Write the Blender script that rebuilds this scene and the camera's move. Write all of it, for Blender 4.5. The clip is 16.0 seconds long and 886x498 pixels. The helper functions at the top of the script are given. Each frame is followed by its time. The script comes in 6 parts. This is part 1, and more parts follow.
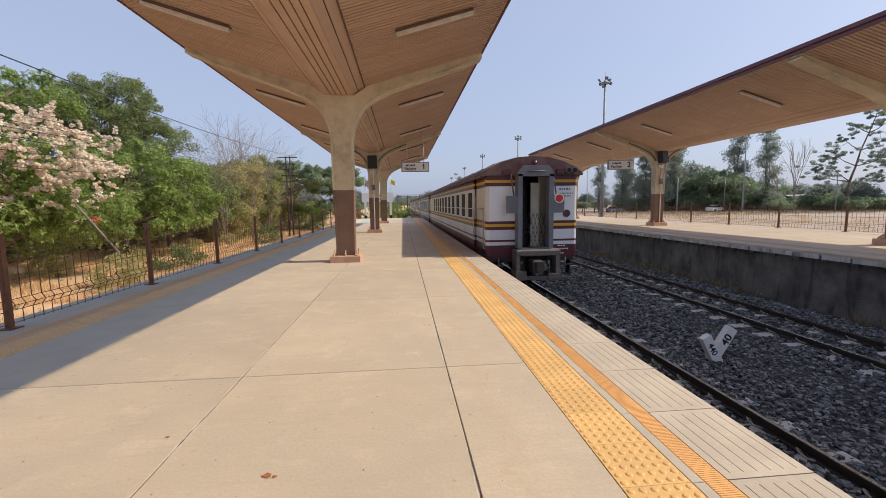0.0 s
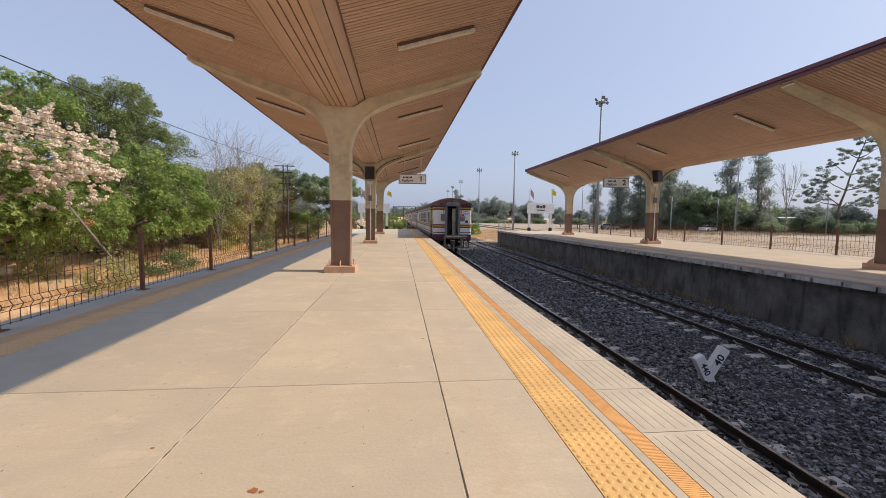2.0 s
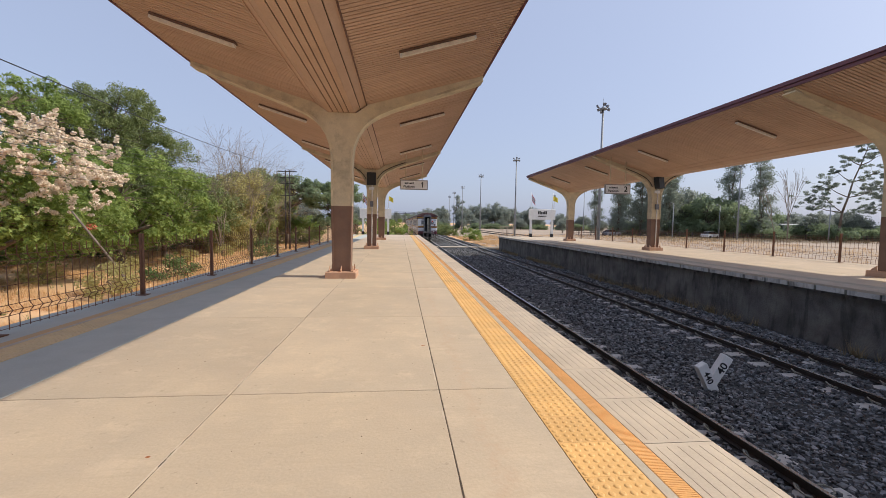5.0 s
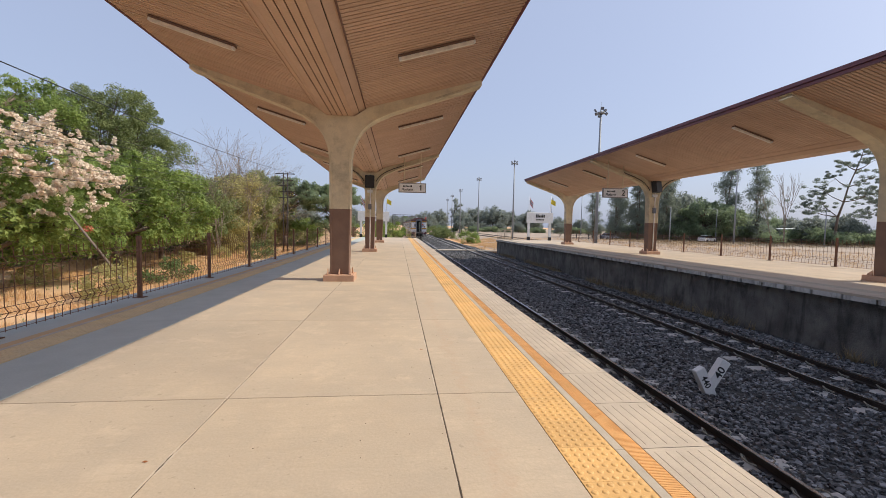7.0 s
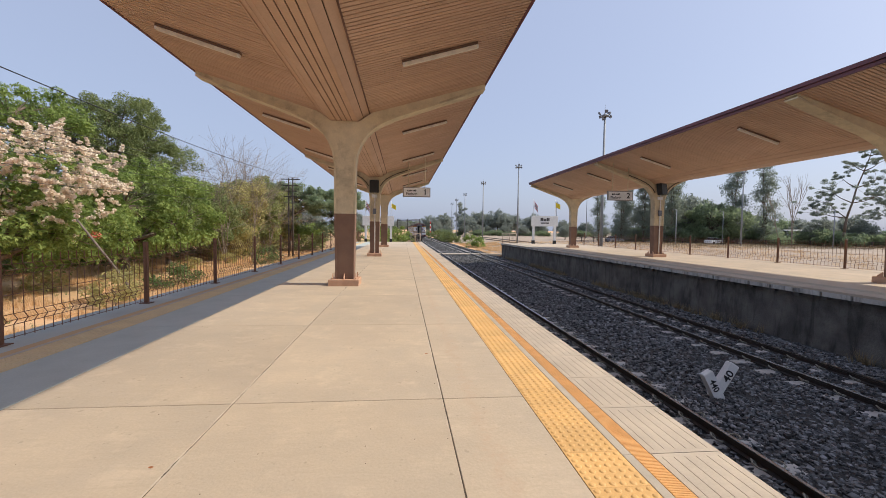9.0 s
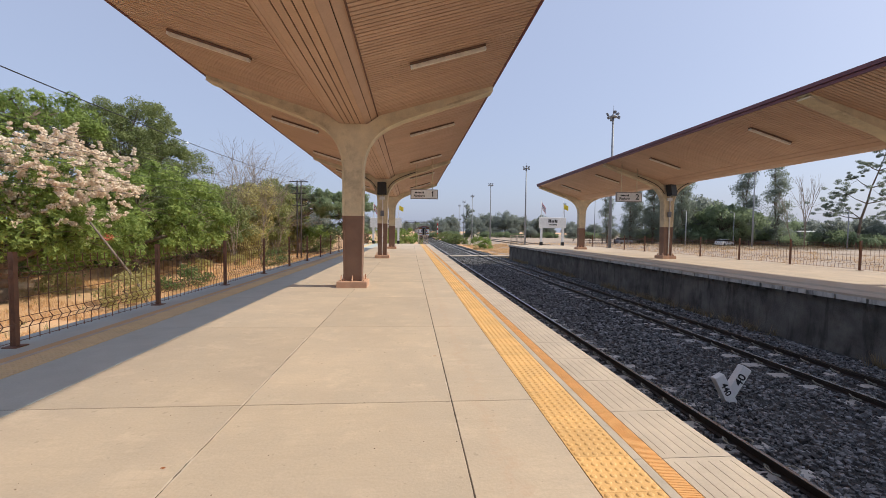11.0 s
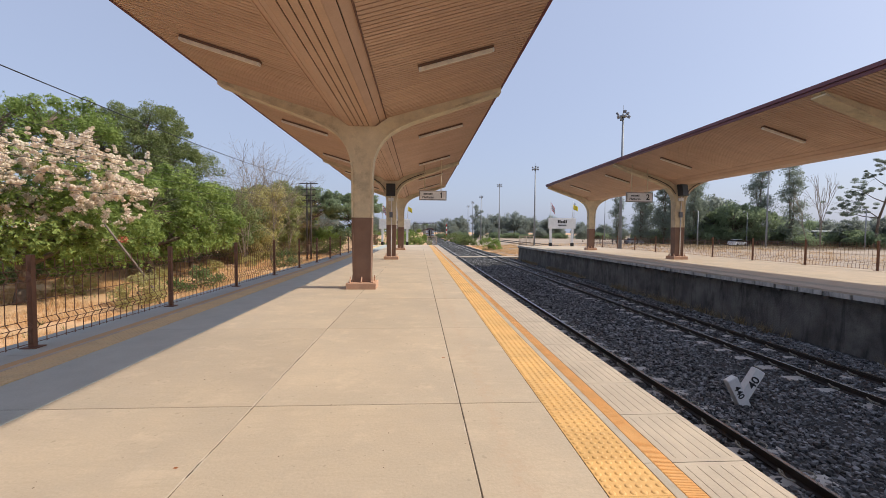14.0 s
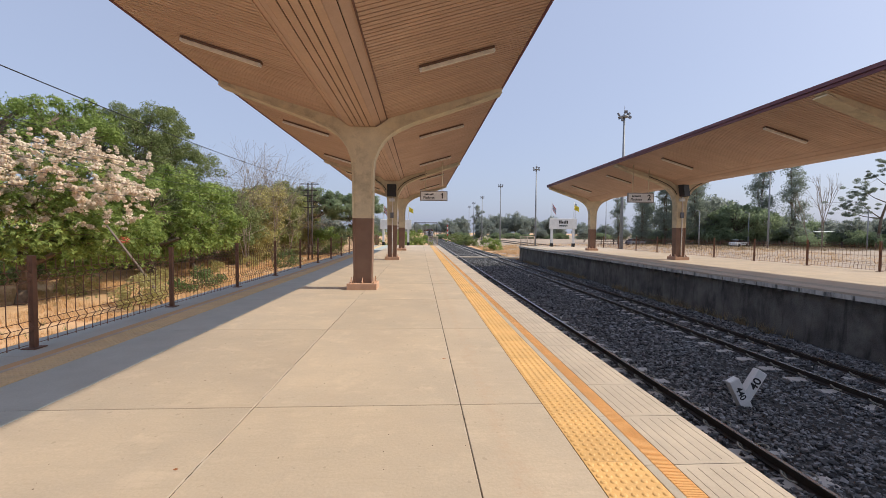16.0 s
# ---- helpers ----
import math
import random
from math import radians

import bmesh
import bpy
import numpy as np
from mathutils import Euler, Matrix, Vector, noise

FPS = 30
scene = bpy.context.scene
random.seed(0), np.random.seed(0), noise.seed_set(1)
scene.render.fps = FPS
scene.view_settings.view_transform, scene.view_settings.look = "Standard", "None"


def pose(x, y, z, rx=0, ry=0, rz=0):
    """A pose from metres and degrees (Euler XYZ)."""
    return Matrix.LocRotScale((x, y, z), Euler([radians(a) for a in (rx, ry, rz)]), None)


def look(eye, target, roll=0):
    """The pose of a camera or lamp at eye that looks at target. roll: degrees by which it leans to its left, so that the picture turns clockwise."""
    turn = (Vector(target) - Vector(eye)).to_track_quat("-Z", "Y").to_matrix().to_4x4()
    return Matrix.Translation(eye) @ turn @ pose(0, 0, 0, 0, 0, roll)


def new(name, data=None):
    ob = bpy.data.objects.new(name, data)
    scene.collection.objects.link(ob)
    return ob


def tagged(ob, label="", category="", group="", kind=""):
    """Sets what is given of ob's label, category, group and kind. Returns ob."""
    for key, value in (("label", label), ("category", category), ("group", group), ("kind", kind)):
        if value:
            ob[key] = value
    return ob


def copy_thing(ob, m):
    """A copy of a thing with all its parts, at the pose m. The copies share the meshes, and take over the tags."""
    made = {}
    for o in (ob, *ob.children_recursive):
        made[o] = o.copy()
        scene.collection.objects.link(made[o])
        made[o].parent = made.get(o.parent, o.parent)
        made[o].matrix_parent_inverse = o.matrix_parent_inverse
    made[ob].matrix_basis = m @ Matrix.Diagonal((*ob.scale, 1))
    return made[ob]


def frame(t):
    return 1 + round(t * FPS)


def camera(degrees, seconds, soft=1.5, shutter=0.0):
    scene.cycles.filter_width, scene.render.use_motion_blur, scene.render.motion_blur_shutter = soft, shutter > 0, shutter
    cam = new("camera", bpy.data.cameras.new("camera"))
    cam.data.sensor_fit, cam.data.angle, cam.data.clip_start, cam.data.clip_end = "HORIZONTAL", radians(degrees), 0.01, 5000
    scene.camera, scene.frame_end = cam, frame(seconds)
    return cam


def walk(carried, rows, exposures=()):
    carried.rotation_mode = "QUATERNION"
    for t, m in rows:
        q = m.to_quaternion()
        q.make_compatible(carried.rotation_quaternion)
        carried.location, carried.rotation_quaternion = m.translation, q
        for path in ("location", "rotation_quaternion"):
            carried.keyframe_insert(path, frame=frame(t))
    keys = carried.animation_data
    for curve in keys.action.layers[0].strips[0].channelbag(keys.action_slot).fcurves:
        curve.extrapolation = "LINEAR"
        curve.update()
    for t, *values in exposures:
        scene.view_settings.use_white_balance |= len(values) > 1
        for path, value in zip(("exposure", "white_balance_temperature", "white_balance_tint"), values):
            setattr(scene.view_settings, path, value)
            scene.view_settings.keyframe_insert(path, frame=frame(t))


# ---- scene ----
cam = camera(93.5, 16.0, soft=0.65)
PATH = [
    (0, (0.008, 0.159, 1.49), (0.196, 2.139, 1.277), -0.8),
    (0.5, (0.024, 0.164, 1.501), (0.223, 2.144, 1.301), -0.6),
    (1, (0.015, 0.165, 1.502), (0.223, 2.146, 1.319), 0.5),
    (1.5, (0.003, 0.163, 1.503), (0.206, 2.146, 1.334), 0.8),
    (2, (-0.004, 0.164, 1.501), (0.209, 2.147, 1.347), 0.8),
    (2.5, (-0.008, 0.166, 1.499), (0.193, 2.151, 1.355), 1.0),
    (3, (0.01, 0.173, 1.505), (0.205, 2.158, 1.366), 1.0),
    (3.5, (0.014, 0.184, 1.51), (0.21, 2.17, 1.376), 1.2),
    (4, (0.012, 0.188, 1.51), (0.21, 2.174, 1.38), 1.1),
    (6.5, (0.001, 0.179, 1.517), (0.217, 2.163, 1.398), 1.1),
    (7, (-0.004, 0.183, 1.52), (0.212, 2.168, 1.407), 1.2),
    (7.5, (-0.005, 0.182, 1.519), (0.203, 2.168, 1.408), 1.2),
    (8, (-0.007, 0.186, 1.522), (0.198, 2.172, 1.416), 1.2),
    (8.5, (0.006, 0.188, 1.521), (0.206, 2.175, 1.42), 0.8),
    (9, (0.001, 0.187, 1.52), (0.194, 2.175, 1.426), 0.8),
    (11.5, (-0.01, 0.187, 1.528), (0.137, 2.179, 1.442), 0.7),
    (12, (-0.011, 0.183, 1.53), (0.126, 2.177, 1.444), 0.7),
    (12.5, (-0.013, 0.183, 1.53), (0.116, 2.177, 1.447), 0.5),
    (13, (-0.008, 0.184, 1.536), (0.112, 2.178, 1.452), 0.6),
    (13.5, (-0.011, 0.179, 1.537), (0.108, 2.174, 1.454), 0.6),
    (14, (-0.003, 0.18, 1.537), (0.112, 2.175, 1.455), 0.5),
    (14.5, (-0.005, 0.184, 1.535), (0.106, 2.179, 1.452), 0.6),
    (15, (-0.004, 0.185, 1.538), (0.106, 2.18, 1.455), 0.7),
    (15.5, (-0.001, 0.184, 1.537), (0.108, 2.18, 1.458), 0.7),
    (16, (0.002, 0.187, 1.541), (0.112, 2.182, 1.461), 0.5),
]
walk(cam, [(t, look(eye, target, roll)) for t, eye, target, roll in PATH])

# ---------- world, sun ----------
world = bpy.data.worlds.new("sky")
scene.world = world
world.use_nodes = True
wn = world.node_tree
sky = wn.nodes.new("ShaderNodeTexSky")
sky.sky_type = "NISHITA"
sky.sun_disc = False
sky.sun_elevation = radians(45)
sky.sun_rotation = radians(90)
sky.altitude = 0
sky.air_density, sky.dust_density, sky.ozone_density = 1.0, 3.0, 3.0
haze = wn.nodes.new("ShaderNodeMix")
haze.data_type = "RGBA"
haze.inputs[0].default_value = 0.72
haze.inputs[7].default_value = (2.33, 2.63, 3.58, 1)
wn.links.new(sky.outputs[0], haze.inputs[6])
wn.links.new(haze.outputs[2], wn.nodes["Background"].inputs[0])
wn.nodes["Background"].inputs[1].default_value = 0.15
sun = new("sun", bpy.data.lights.new("sun", "SUN"))
sun.data.energy, sun.data.angle, sun.data.color = 2.95, radians(0.7), (1.0, 0.91, 0.77)
sun.matrix_world = look((30, 2.6, 30), (0, 4, 0))
scene.view_settings.exposure = 0.45

# ---------- materials ----------
def mat(name, col, col2=None, rough=0.7, scale=6.0, fine=60.0, bump=0.15, metal=0.0, dist=0.01, dark=None, stain=0.0, rnd=0.0, worn=0.0, coords="Object", island=False, brushed=0.0, along=(1.2, 9.0, 1.0)):
    """A procedural surface: two colours mixed by coarse noise, a fine grain, dark stains and a fine relief."""
    m = bpy.data.materials.new(name)
    m.use_nodes = True
    n, l = m.node_tree.nodes, m.node_tree.links
    b = n["Principled BSDF"]
    b.inputs["Metallic"].default_value = metal
    tc = n.new("ShaderNodeTexCoord")
    vec = tc.outputs[coords]
    if rnd and not island:
        shift = n.new("ShaderNodeVectorMath")
        shift.operation = "MULTIPLY_ADD"
        one = n.new("ShaderNodeObjectInfo").outputs["Random"]
        l.new(one, shift.inputs[0])
        shift.inputs[1].default_value = (57, 91, 23)
        l.new(vec, shift.inputs[2])
        vec = shift.outputs[0]
    def nz(s, detail=4.0, rg=0.6):
        x = n.new("ShaderNodeTexNoise")
        x.inputs["Scale"].default_value, x.inputs["Detail"].default_value, x.inputs["Roughness"].default_value = s, detail, rg
        l.new(vec, x.inputs["Vector"])
        return x
    def ramp(src, lo, hi):
        r = n.new("ShaderNodeMapRange")
        r.inputs["From Min"].default_value, r.inputs["From Max"].default_value = lo, hi
        l.new(src, r.inputs["Value"])
        return r.outputs[0]
    def mix(fac, a, c, blend="MIX"):
        x = n.new("ShaderNodeMix")
        x.data_type, x.blend_type = "RGBA", blend
        if isinstance(fac, float):
            x.inputs[0].default_value = fac
        else:
            l.new(fac, x.inputs[0])
        for sock, v in ((6, a), (7, c)):
            if isinstance(v, tuple):
                x.inputs[sock].default_value = (*v, 1)
            else:
                l.new(v, x.inputs[sock])
        return x.outputs[2]
    col2 = col2 or tuple(c * 0.8 for c in col)
    big, small = nz(scale), nz(fine, 3.0)
    out = mix(ramp(big.outputs[0], 0.35, 0.65), col, col2)
    out = mix(0.35, out, mix(ramp(small.outputs[0], 0.3, 0.7), (0.72, 0.72, 0.72), (1.0, 1.0, 1.0)), "MULTIPLY")
    if stain:
        st = nz(scale * 0.37, 6.0, 0.7)
        f = n.new("ShaderNodeMath")
        f.operation = "MULTIPLY"
        l.new(ramp(st.outputs[0], 0.52, 0.72), f.inputs[0])
        f.inputs[1].default_value = stain
        out = mix(f.outputs[0], out, dark or tuple(c * 0.45 for c in col))
    if worn:
        def patch(src, lo, hi, amount, tone, base):
            f = n.new("ShaderNodeMath")
            f.operation = "MULTIPLY"
            l.new(ramp(src, lo, hi), f.inputs[0])
            f.inputs[1].default_value = amount
            return mix(f.outputs[0], base, tone)
        out = patch(nz(scale * 3.1, 7.0, 0.72).outputs[0], 0.54, 0.68, worn * 0.8, tuple(min(0.75, c * 1.22) for c in col), out)
        out = patch(nz(scale * 1.7, 5.0, 0.6).outputs[0], 0.55, 0.7, worn * 0.7, (col[0] * 0.86, col[1] * 0.88, col[2] * 0.95), out)
        out = patch(nz(16.0, 2.0, 0.5).outputs[0], 0.69, 0.75, worn, tuple(c * 0.5 for c in col), out)
    if brushed:
        # marks drawn out one way: broom strokes, runs of dirt
        st = n.new("ShaderNodeVectorMath")
        st.operation = "MULTIPLY"
        l.new(vec, st.inputs[0])
        st.inputs[1].default_value = along
        z = n.new("ShaderNodeTexNoise")
        z.inputs["Scale"].default_value, z.inputs["Detail"].default_value, z.inputs["Roughness"].default_value = 1.6, 7.0, 0.7
        z.inputs["Distortion"].default_value = 0.6
        l.new(st.outputs[0], z.inputs["Vector"])
        f = n.new("ShaderNodeMath")
        f.operation = "MULTIPLY"
        l.new(ramp(z.outputs[0], 0.5, 0.68), f.inputs[0])
        f.inputs[1].default_value = brushed
        out = mix(f.outputs[0], out, dark if dark and along[2] < 1 else tuple(c * 0.8 for c in col))
    if rnd:
        if island:
            oi = n.new("ShaderNodeNewGeometry").outputs["Random Per Island"]
        else:
            oi = n.new("ShaderNodeObjectInfo").outputs["Random"]
        hv = n.new("ShaderNodeHueSaturation")
        r = n.new("ShaderNodeMapRange")
        r.inputs["To Min"].default_value, r.inputs["To Max"].default_value = 1 - rnd, 1 + rnd
        l.new(oi, r.inputs["Value"])
        l.new(r.outputs[0], hv.inputs["Value"])
        l.new(out, hv.inputs["Color"])
        out = hv.outputs[0]
    l.new(out, b.inputs["Base Color"])
    rr = n.new("ShaderNodeMapRange")
    rr.inputs["To Min"].default_value, rr.inputs["To Max"].default_value = max(0.05, rough - 0.1), min(1, rough + 0.1)
    l.new(big.outputs[0], rr.inputs["Value"])
    l.new(rr.outputs[0], b.inputs["Roughness"])
    if bump:
        bp = n.new("ShaderNodeBump")
        bp.inputs["Strength"].default_value, bp.inputs["Distance"].default_value = bump, dist
        l.new(small.outputs[0], bp.inputs["Height"])
        l.new(bp.outputs[0], b.inputs["Normal"])
    return m

def glass(name, col, rough=0.05):
    m = bpy.data.materials.new(name)
    m.use_nodes = True
    b = m.node_tree.nodes["Principled BSDF"]
    b.inputs["Base Color"].default_value = (*col, 1)
    b.inputs["Roughness"].default_value = rough
    b.inputs["IOR"].default_value = 1.5
    return m

M_SLAB = mat("platform concrete", (0.57, 0.46, 0.332), (0.485, 0.40, 0.30), 0.72, 0.8, 45, 0.2, rnd=0.05, worn=0.45, stain=0.6, dark=(0.41, 0.325, 0.24), coords="Object", brushed=0.5)
M_JOINT = mat("joint filler", (0.10, 0.075, 0.055), None, 0.9, 5, 60, 0.2)
M_EDGE = mat("edge tile concrete", (0.575, 0.48, 0.37), (0.495, 0.415, 0.325), 0.8, 2.5, 70, 0.15, rnd=0.06, stain=0.3)
M_GREY = mat("grey border", (0.55, 0.475, 0.375), None, 0.8, 3, 70, 0.15, stain=0.3)
M_TACT = mat("tactile yellow", (0.80, 0.475, 0.165), (0.70, 0.42, 0.155), 0.6, 3, 80, 0.1, rnd=0.07, stain=0.3, dark=(0.45, 0.27, 0.1))
M_ORNG = mat("orange strip", (0.82, 0.45, 0.16), (0.72, 0.40, 0.15), 0.6, 4, 80, 0.1, rnd=0.05, stain=0.25)
# Grey paving; the cool tone of the canopy's shade is put into its colour.
M_PAVE = mat("shade-toned grey paving", (0.485, 0.525, 0.49), (0.42, 0.455, 0.425), 0.85, 1.2, 50, 0.15, stain=0.3)
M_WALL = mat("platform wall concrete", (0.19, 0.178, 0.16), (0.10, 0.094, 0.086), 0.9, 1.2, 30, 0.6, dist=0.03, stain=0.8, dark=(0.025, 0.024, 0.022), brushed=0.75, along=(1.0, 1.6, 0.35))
M_LIP = mat("edge beam concrete", (0.64, 0.62, 0.58), (0.48, 0.46, 0.43), 0.85, 2, 40, 0.2, stain=0.8, dark=(0.07, 0.065, 0.06), brushed=0.8, along=(1.0, 2.2, 0.5))
M_CONC = mat("painted concrete cream", (0.71, 0.61, 0.415), (0.57, 0.49, 0.34), 0.8, 2.6, 40, 0.25, stain=0.85, dark=(0.25, 0.215, 0.155), rnd=0.03)
M_BROWN = mat("painted brown", (0.245, 0.148, 0.10), (0.20, 0.118, 0.082), 0.65, 2, 50, 0.15, stain=0.25)
M_BASE = mat("pedestal paint", (0.62, 0.38, 0.25), (0.54, 0.33, 0.22), 0.8, 3, 50, 0.2, stain=0.3)
M_SOFFIT = mat("ceiling board", (0.605, 0.405, 0.285), (0.545, 0.36, 0.252), 0.55, 1.2, 30, 0.05, rnd=0.06, island=True)
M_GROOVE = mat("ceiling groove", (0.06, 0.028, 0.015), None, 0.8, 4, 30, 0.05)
M_FASCIA = mat("fascia maroon", (0.17, 0.06, 0.075), (0.14, 0.05, 0.062), 0.5, 2, 40, 0.05, stain=0.2)
M_TRIM = mat("dark brown trim", (0.16, 0.07, 0.045), None, 0.6, 3, 50, 0.05)
M_ROOF = mat("roof sheet", (0.25, 0.10, 0.08), None, 0.5, 2, 40, 0.1)
M_RAIL = mat("rail steel", (0.042, 0.031, 0.026), (0.03, 0.023, 0.02), 0.5, 8, 60, 0.3, stain=0.3)
M_RAILTOP = mat("polished rail head", (0.55, 0.53, 0.5), None, 0.25, 8, 90, 0.05, metal=1.0)
M_SLEEPER = mat("concrete sleeper", (0.55, 0.52, 0.48), (0.44, 0.42, 0.39), 0.9, 4, 50, 0.3, stain=0.5)
M_BALLAST = mat("ballast stone", (0.215, 0.217, 0.22), (0.072, 0.074, 0.077), 0.95, 9, 60, 0.5, dist=0.01, rnd=0.75, island=True, coords="Object")
# Near-black: shade in the gaps between stones is put into this colour.
M_BED = mat("gap-shade ballast bed", (0.06, 0.058, 0.055), (0.03, 0.029, 0.028), 0.95, 14, 28, 1.0, dist=0.05)
M_DIRT = mat("dry earth", (0.71, 0.43, 0.225), (0.60, 0.385, 0.21), 0.95, 0.5, 12, 0.6, dist=0.03, stain=0.6, dark=(0.25, 0.17, 0.08))
M_SAND = mat("pale yard sand", (0.44, 0.345, 0.26), (0.335, 0.265, 0.20), 0.95, 0.12, 8, 0.5, dist=0.03, stain=0.55, dark=(0.36, 0.30, 0.24))
M_CLIP = mat("rusty spring steel", (0.28, 0.27, 0.22), None, 0.6, 20, 80, 0.2)
M_STEEL = mat("galvanised steel", (0.42, 0.43, 0.44), None, 0.5, 3, 50, 0.1, metal=0.4)
M_FENCE = mat("brown fence paint", (0.19, 0.088, 0.048), (0.14, 0.066, 0.038), 0.6, 8, 60, 0.15)
M_WHITE = mat("white paint", (0.80, 0.80, 0.78), (0.72, 0.72, 0.70), 0.6, 4, 60, 0.1, stain=0.15)
M_BLACK = mat("black paint", (0.02, 0.02, 0.02), None, 0.6, 6, 60, 0.1)
M_TUBE = mat("lamp diffuser", (0.86, 0.80, 0.69), None, 0.4, 6, 60, 0.02)
M_BARK = mat("bark", (0.20, 0.15, 0.11), (0.13, 0.10, 0.075), 0.95, 6, 30, 0.8, dist=0.03)

# ---------- mesh helpers ----------
def box(bm, x0, x1, y0, y1, z0, z1):
    v = [bm.verts.new(p) for p in ((x0, y0, z0), (x1, y0, z0), (x1, y1, z0), (x0, y1, z0), (x0, y0, z1), (x1, y0, z1), (x1, y1, z1), (x0, y1, z1))]
    for f in ((3, 2, 1, 0), (4, 5, 6, 7), (0, 1, 5, 4), (1, 2, 6, 5), (2, 3, 7, 6), (3, 0, 4, 7)):
        bm.faces.new([v[i] for i in f])
    return v

def cbox(bm, x0, x1, y0, y1, z0, z1, c=0.01):
    """A box whose four top edges are chamfered."""
    lo = [(x0, y0), (x1, y0), (x1, y1), (x0, y1)]
    hi = [(x0 + c, y0 + c), (x1 - c, y0 + c), (x1 - c, y1 - c), (x0 + c, y1 - c)]
    a = [bm.verts.new((*p, z0)) for p in lo]
    b = [bm.verts.new((*p, z1 - c)) for p in lo]
    d = [bm.verts.new((*p, z1)) for p in hi]
    bm.faces.new(a[::-1]), bm.faces.new(d)
    for i in range(4):
        j = (i + 1) % 4
        bm.faces.new((a[i], a[j], b[j], b[i]))
        bm.faces.new((b[i], b[j], d[j], d[i]))

def rod(bm, p, q, r0, r1=None, n=8, caps=True):
    """A tapered round bar from p to q."""
    r1 = r0 if r1 is None else r1
    p, q = Vector(p), Vector(q)
    ax = (q - p).normalized()
    u = ax.orthogonal().normalized()
    w = ax.cross(u)
    rings = []
    for c, r in ((p, r0), (q, r1)):
        rings.append([bm.verts.new(c + (u * math.cos(a) + w * math.sin(a)) * r) for a in (2 * math.pi * i / n for i in range(n))])
    for i in range(n):
        j = (i + 1) % n
        f = bm.faces.new((rings[0][i], rings[0][j], rings[1][j], rings[1][i]))
        f.smooth = n > 5
    if caps:
        bm.faces.new(rings[0][::-1]), bm.faces.new(rings[1])

def slab(bm, poly, a, b, axis="y"):
    """A polygon pushed along an axis from a to b. poly is (x, z) for y, (y, z) for x, (x, y) for z."""
    def at(p, c):
        return {"y": (p[0], c, p[1]), "x": (c, p[0], p[1]), "z": (p[0], p[1], c)}[axis]
    A = [bm.verts.new(at(p, a)) for p in poly]
    B = [bm.verts.new(at(p, b)) for p in poly]
    fs = [bm.faces.new(A), bm.faces.new(B[::-1])]
    for i in range(len(poly)):
        j = (i + 1) % len(poly)
        fs.append(bm.faces.new((A[j], A[i], B[i], B[j])))
    bmesh.ops.recalc_face_normals(bm, faces=fs)

def mesh_of(bm, name, *mats):
    me = bpy.data.meshes.new(name)
    bm.to_mesh(me)
    bm.free()
    for m in mats:
        me.materials.append(m)
    return me

def thing(name, label, category, group="", kind="", at=(0, 0, 0), rz=0.0):
    ob = new(name)
    ob.matrix_basis = pose(*at, 0, 0, rz)
    return tagged(ob, label, category, group, kind)

def part(name, bm, material, parent, label="", at=None):
    me = bm if isinstance(bm, bpy.types.Mesh) else mesh_of(bm, name, *(material if isinstance(material, (list, tuple)) else (material,)))
    ob = new(name, me)
    ob.parent = parent
    if at is not None:
        ob.location = at
    return tagged(ob, label)

def solo(name, bm, material, label, category, kind="", group=""):
    ob = new(name, mesh_of(bm, name, *(material if isinstance(material, (list, tuple)) else (material,))))
    return tagged(ob, label, category, group, kind)

# ---------- plan ----------
P1_L, P1_R, P1_END = -5.35, 2.22, 49.0
P2_Z, P2_L, P2_R, P2_END = 0.14, 10.53, 18.4, 44.4
RAIL_Z = -1.12
TRACK_1, TRACK_2 = 3.75, 8.12
COLS_1 = (-0.2, 11.6, 23.4, 35.2)
COLS_2 = (-12.45, -0.8, 10.85, 22.5, 34.15)
BACK = -30.0
ROOF_BACK = -4.0

# ---------- ground ----------
def ground_z(x, y):
    def s(a, b, v):
        t = min(1, max(0, (v - a) / (b - a)))
        return t * t * (3 - 2 * t)
    side = -2.87 + 1.37 * s(-5.4, -4.9, x)
    far = s(40, 75, y)
    side = side * (1 - far) + far * (-2.87 + 1.5 * s(-9, -3, x))
    right = s(10.95, 11.3, x) * (1 - s(46, 70, y)) + far * s(12, 22, x) * 1.0
    return side + right * 0.35 + 0.05 * noise.noise((x * 0.5, y * 0.5, 0)) * (1 if x < -5.3 or x > 20 or y > 60 else 0)

def ground():
    xs = [-3000, -900, -300, -120, -70, -40] + [-30 + i * 1.2 for i in range(21)] + [-5.6, -5.3, -5.1, -4.9, -3, 0, 2, 4, 6, 8, 10, 10.5, 10.8, 11.2, 12, 14, 17, 20, 24, 30, 40, 60, 100, 200, 500, 1200, 3000]
    ys = [-200, -60, -30, -10] + [i * 1.5 for i in range(0, 50)] + [80, 90, 105, 130, 170, 230, 320, 500, 900, 2000, 4500]
    bm = bmesh.new()
    g = [[bm.verts.new((x, y, ground_z(x, y))) for x in xs] for y in ys]
    for j in range(len(ys) - 1):
        for i in range(len(xs) - 1):
            f = bm.faces.new((g[j][i], g[j][i + 1], g[j + 1][i + 1], g[j + 1][i]))
            f.smooth = True
            f.material_index = 1 if xs[i] >= 10.9 and ys[j] < 400 else 0
    solo("ground", bm, [M_DIRT, M_SAND], "dry sandy earth around the station tracks", "ground", "structure")
ground()

# ---------- platforms ----------
SLAB_Y0, SLAB_L, EDGE_L, TILE = 3.85, 2.94, 0.735, 0.39

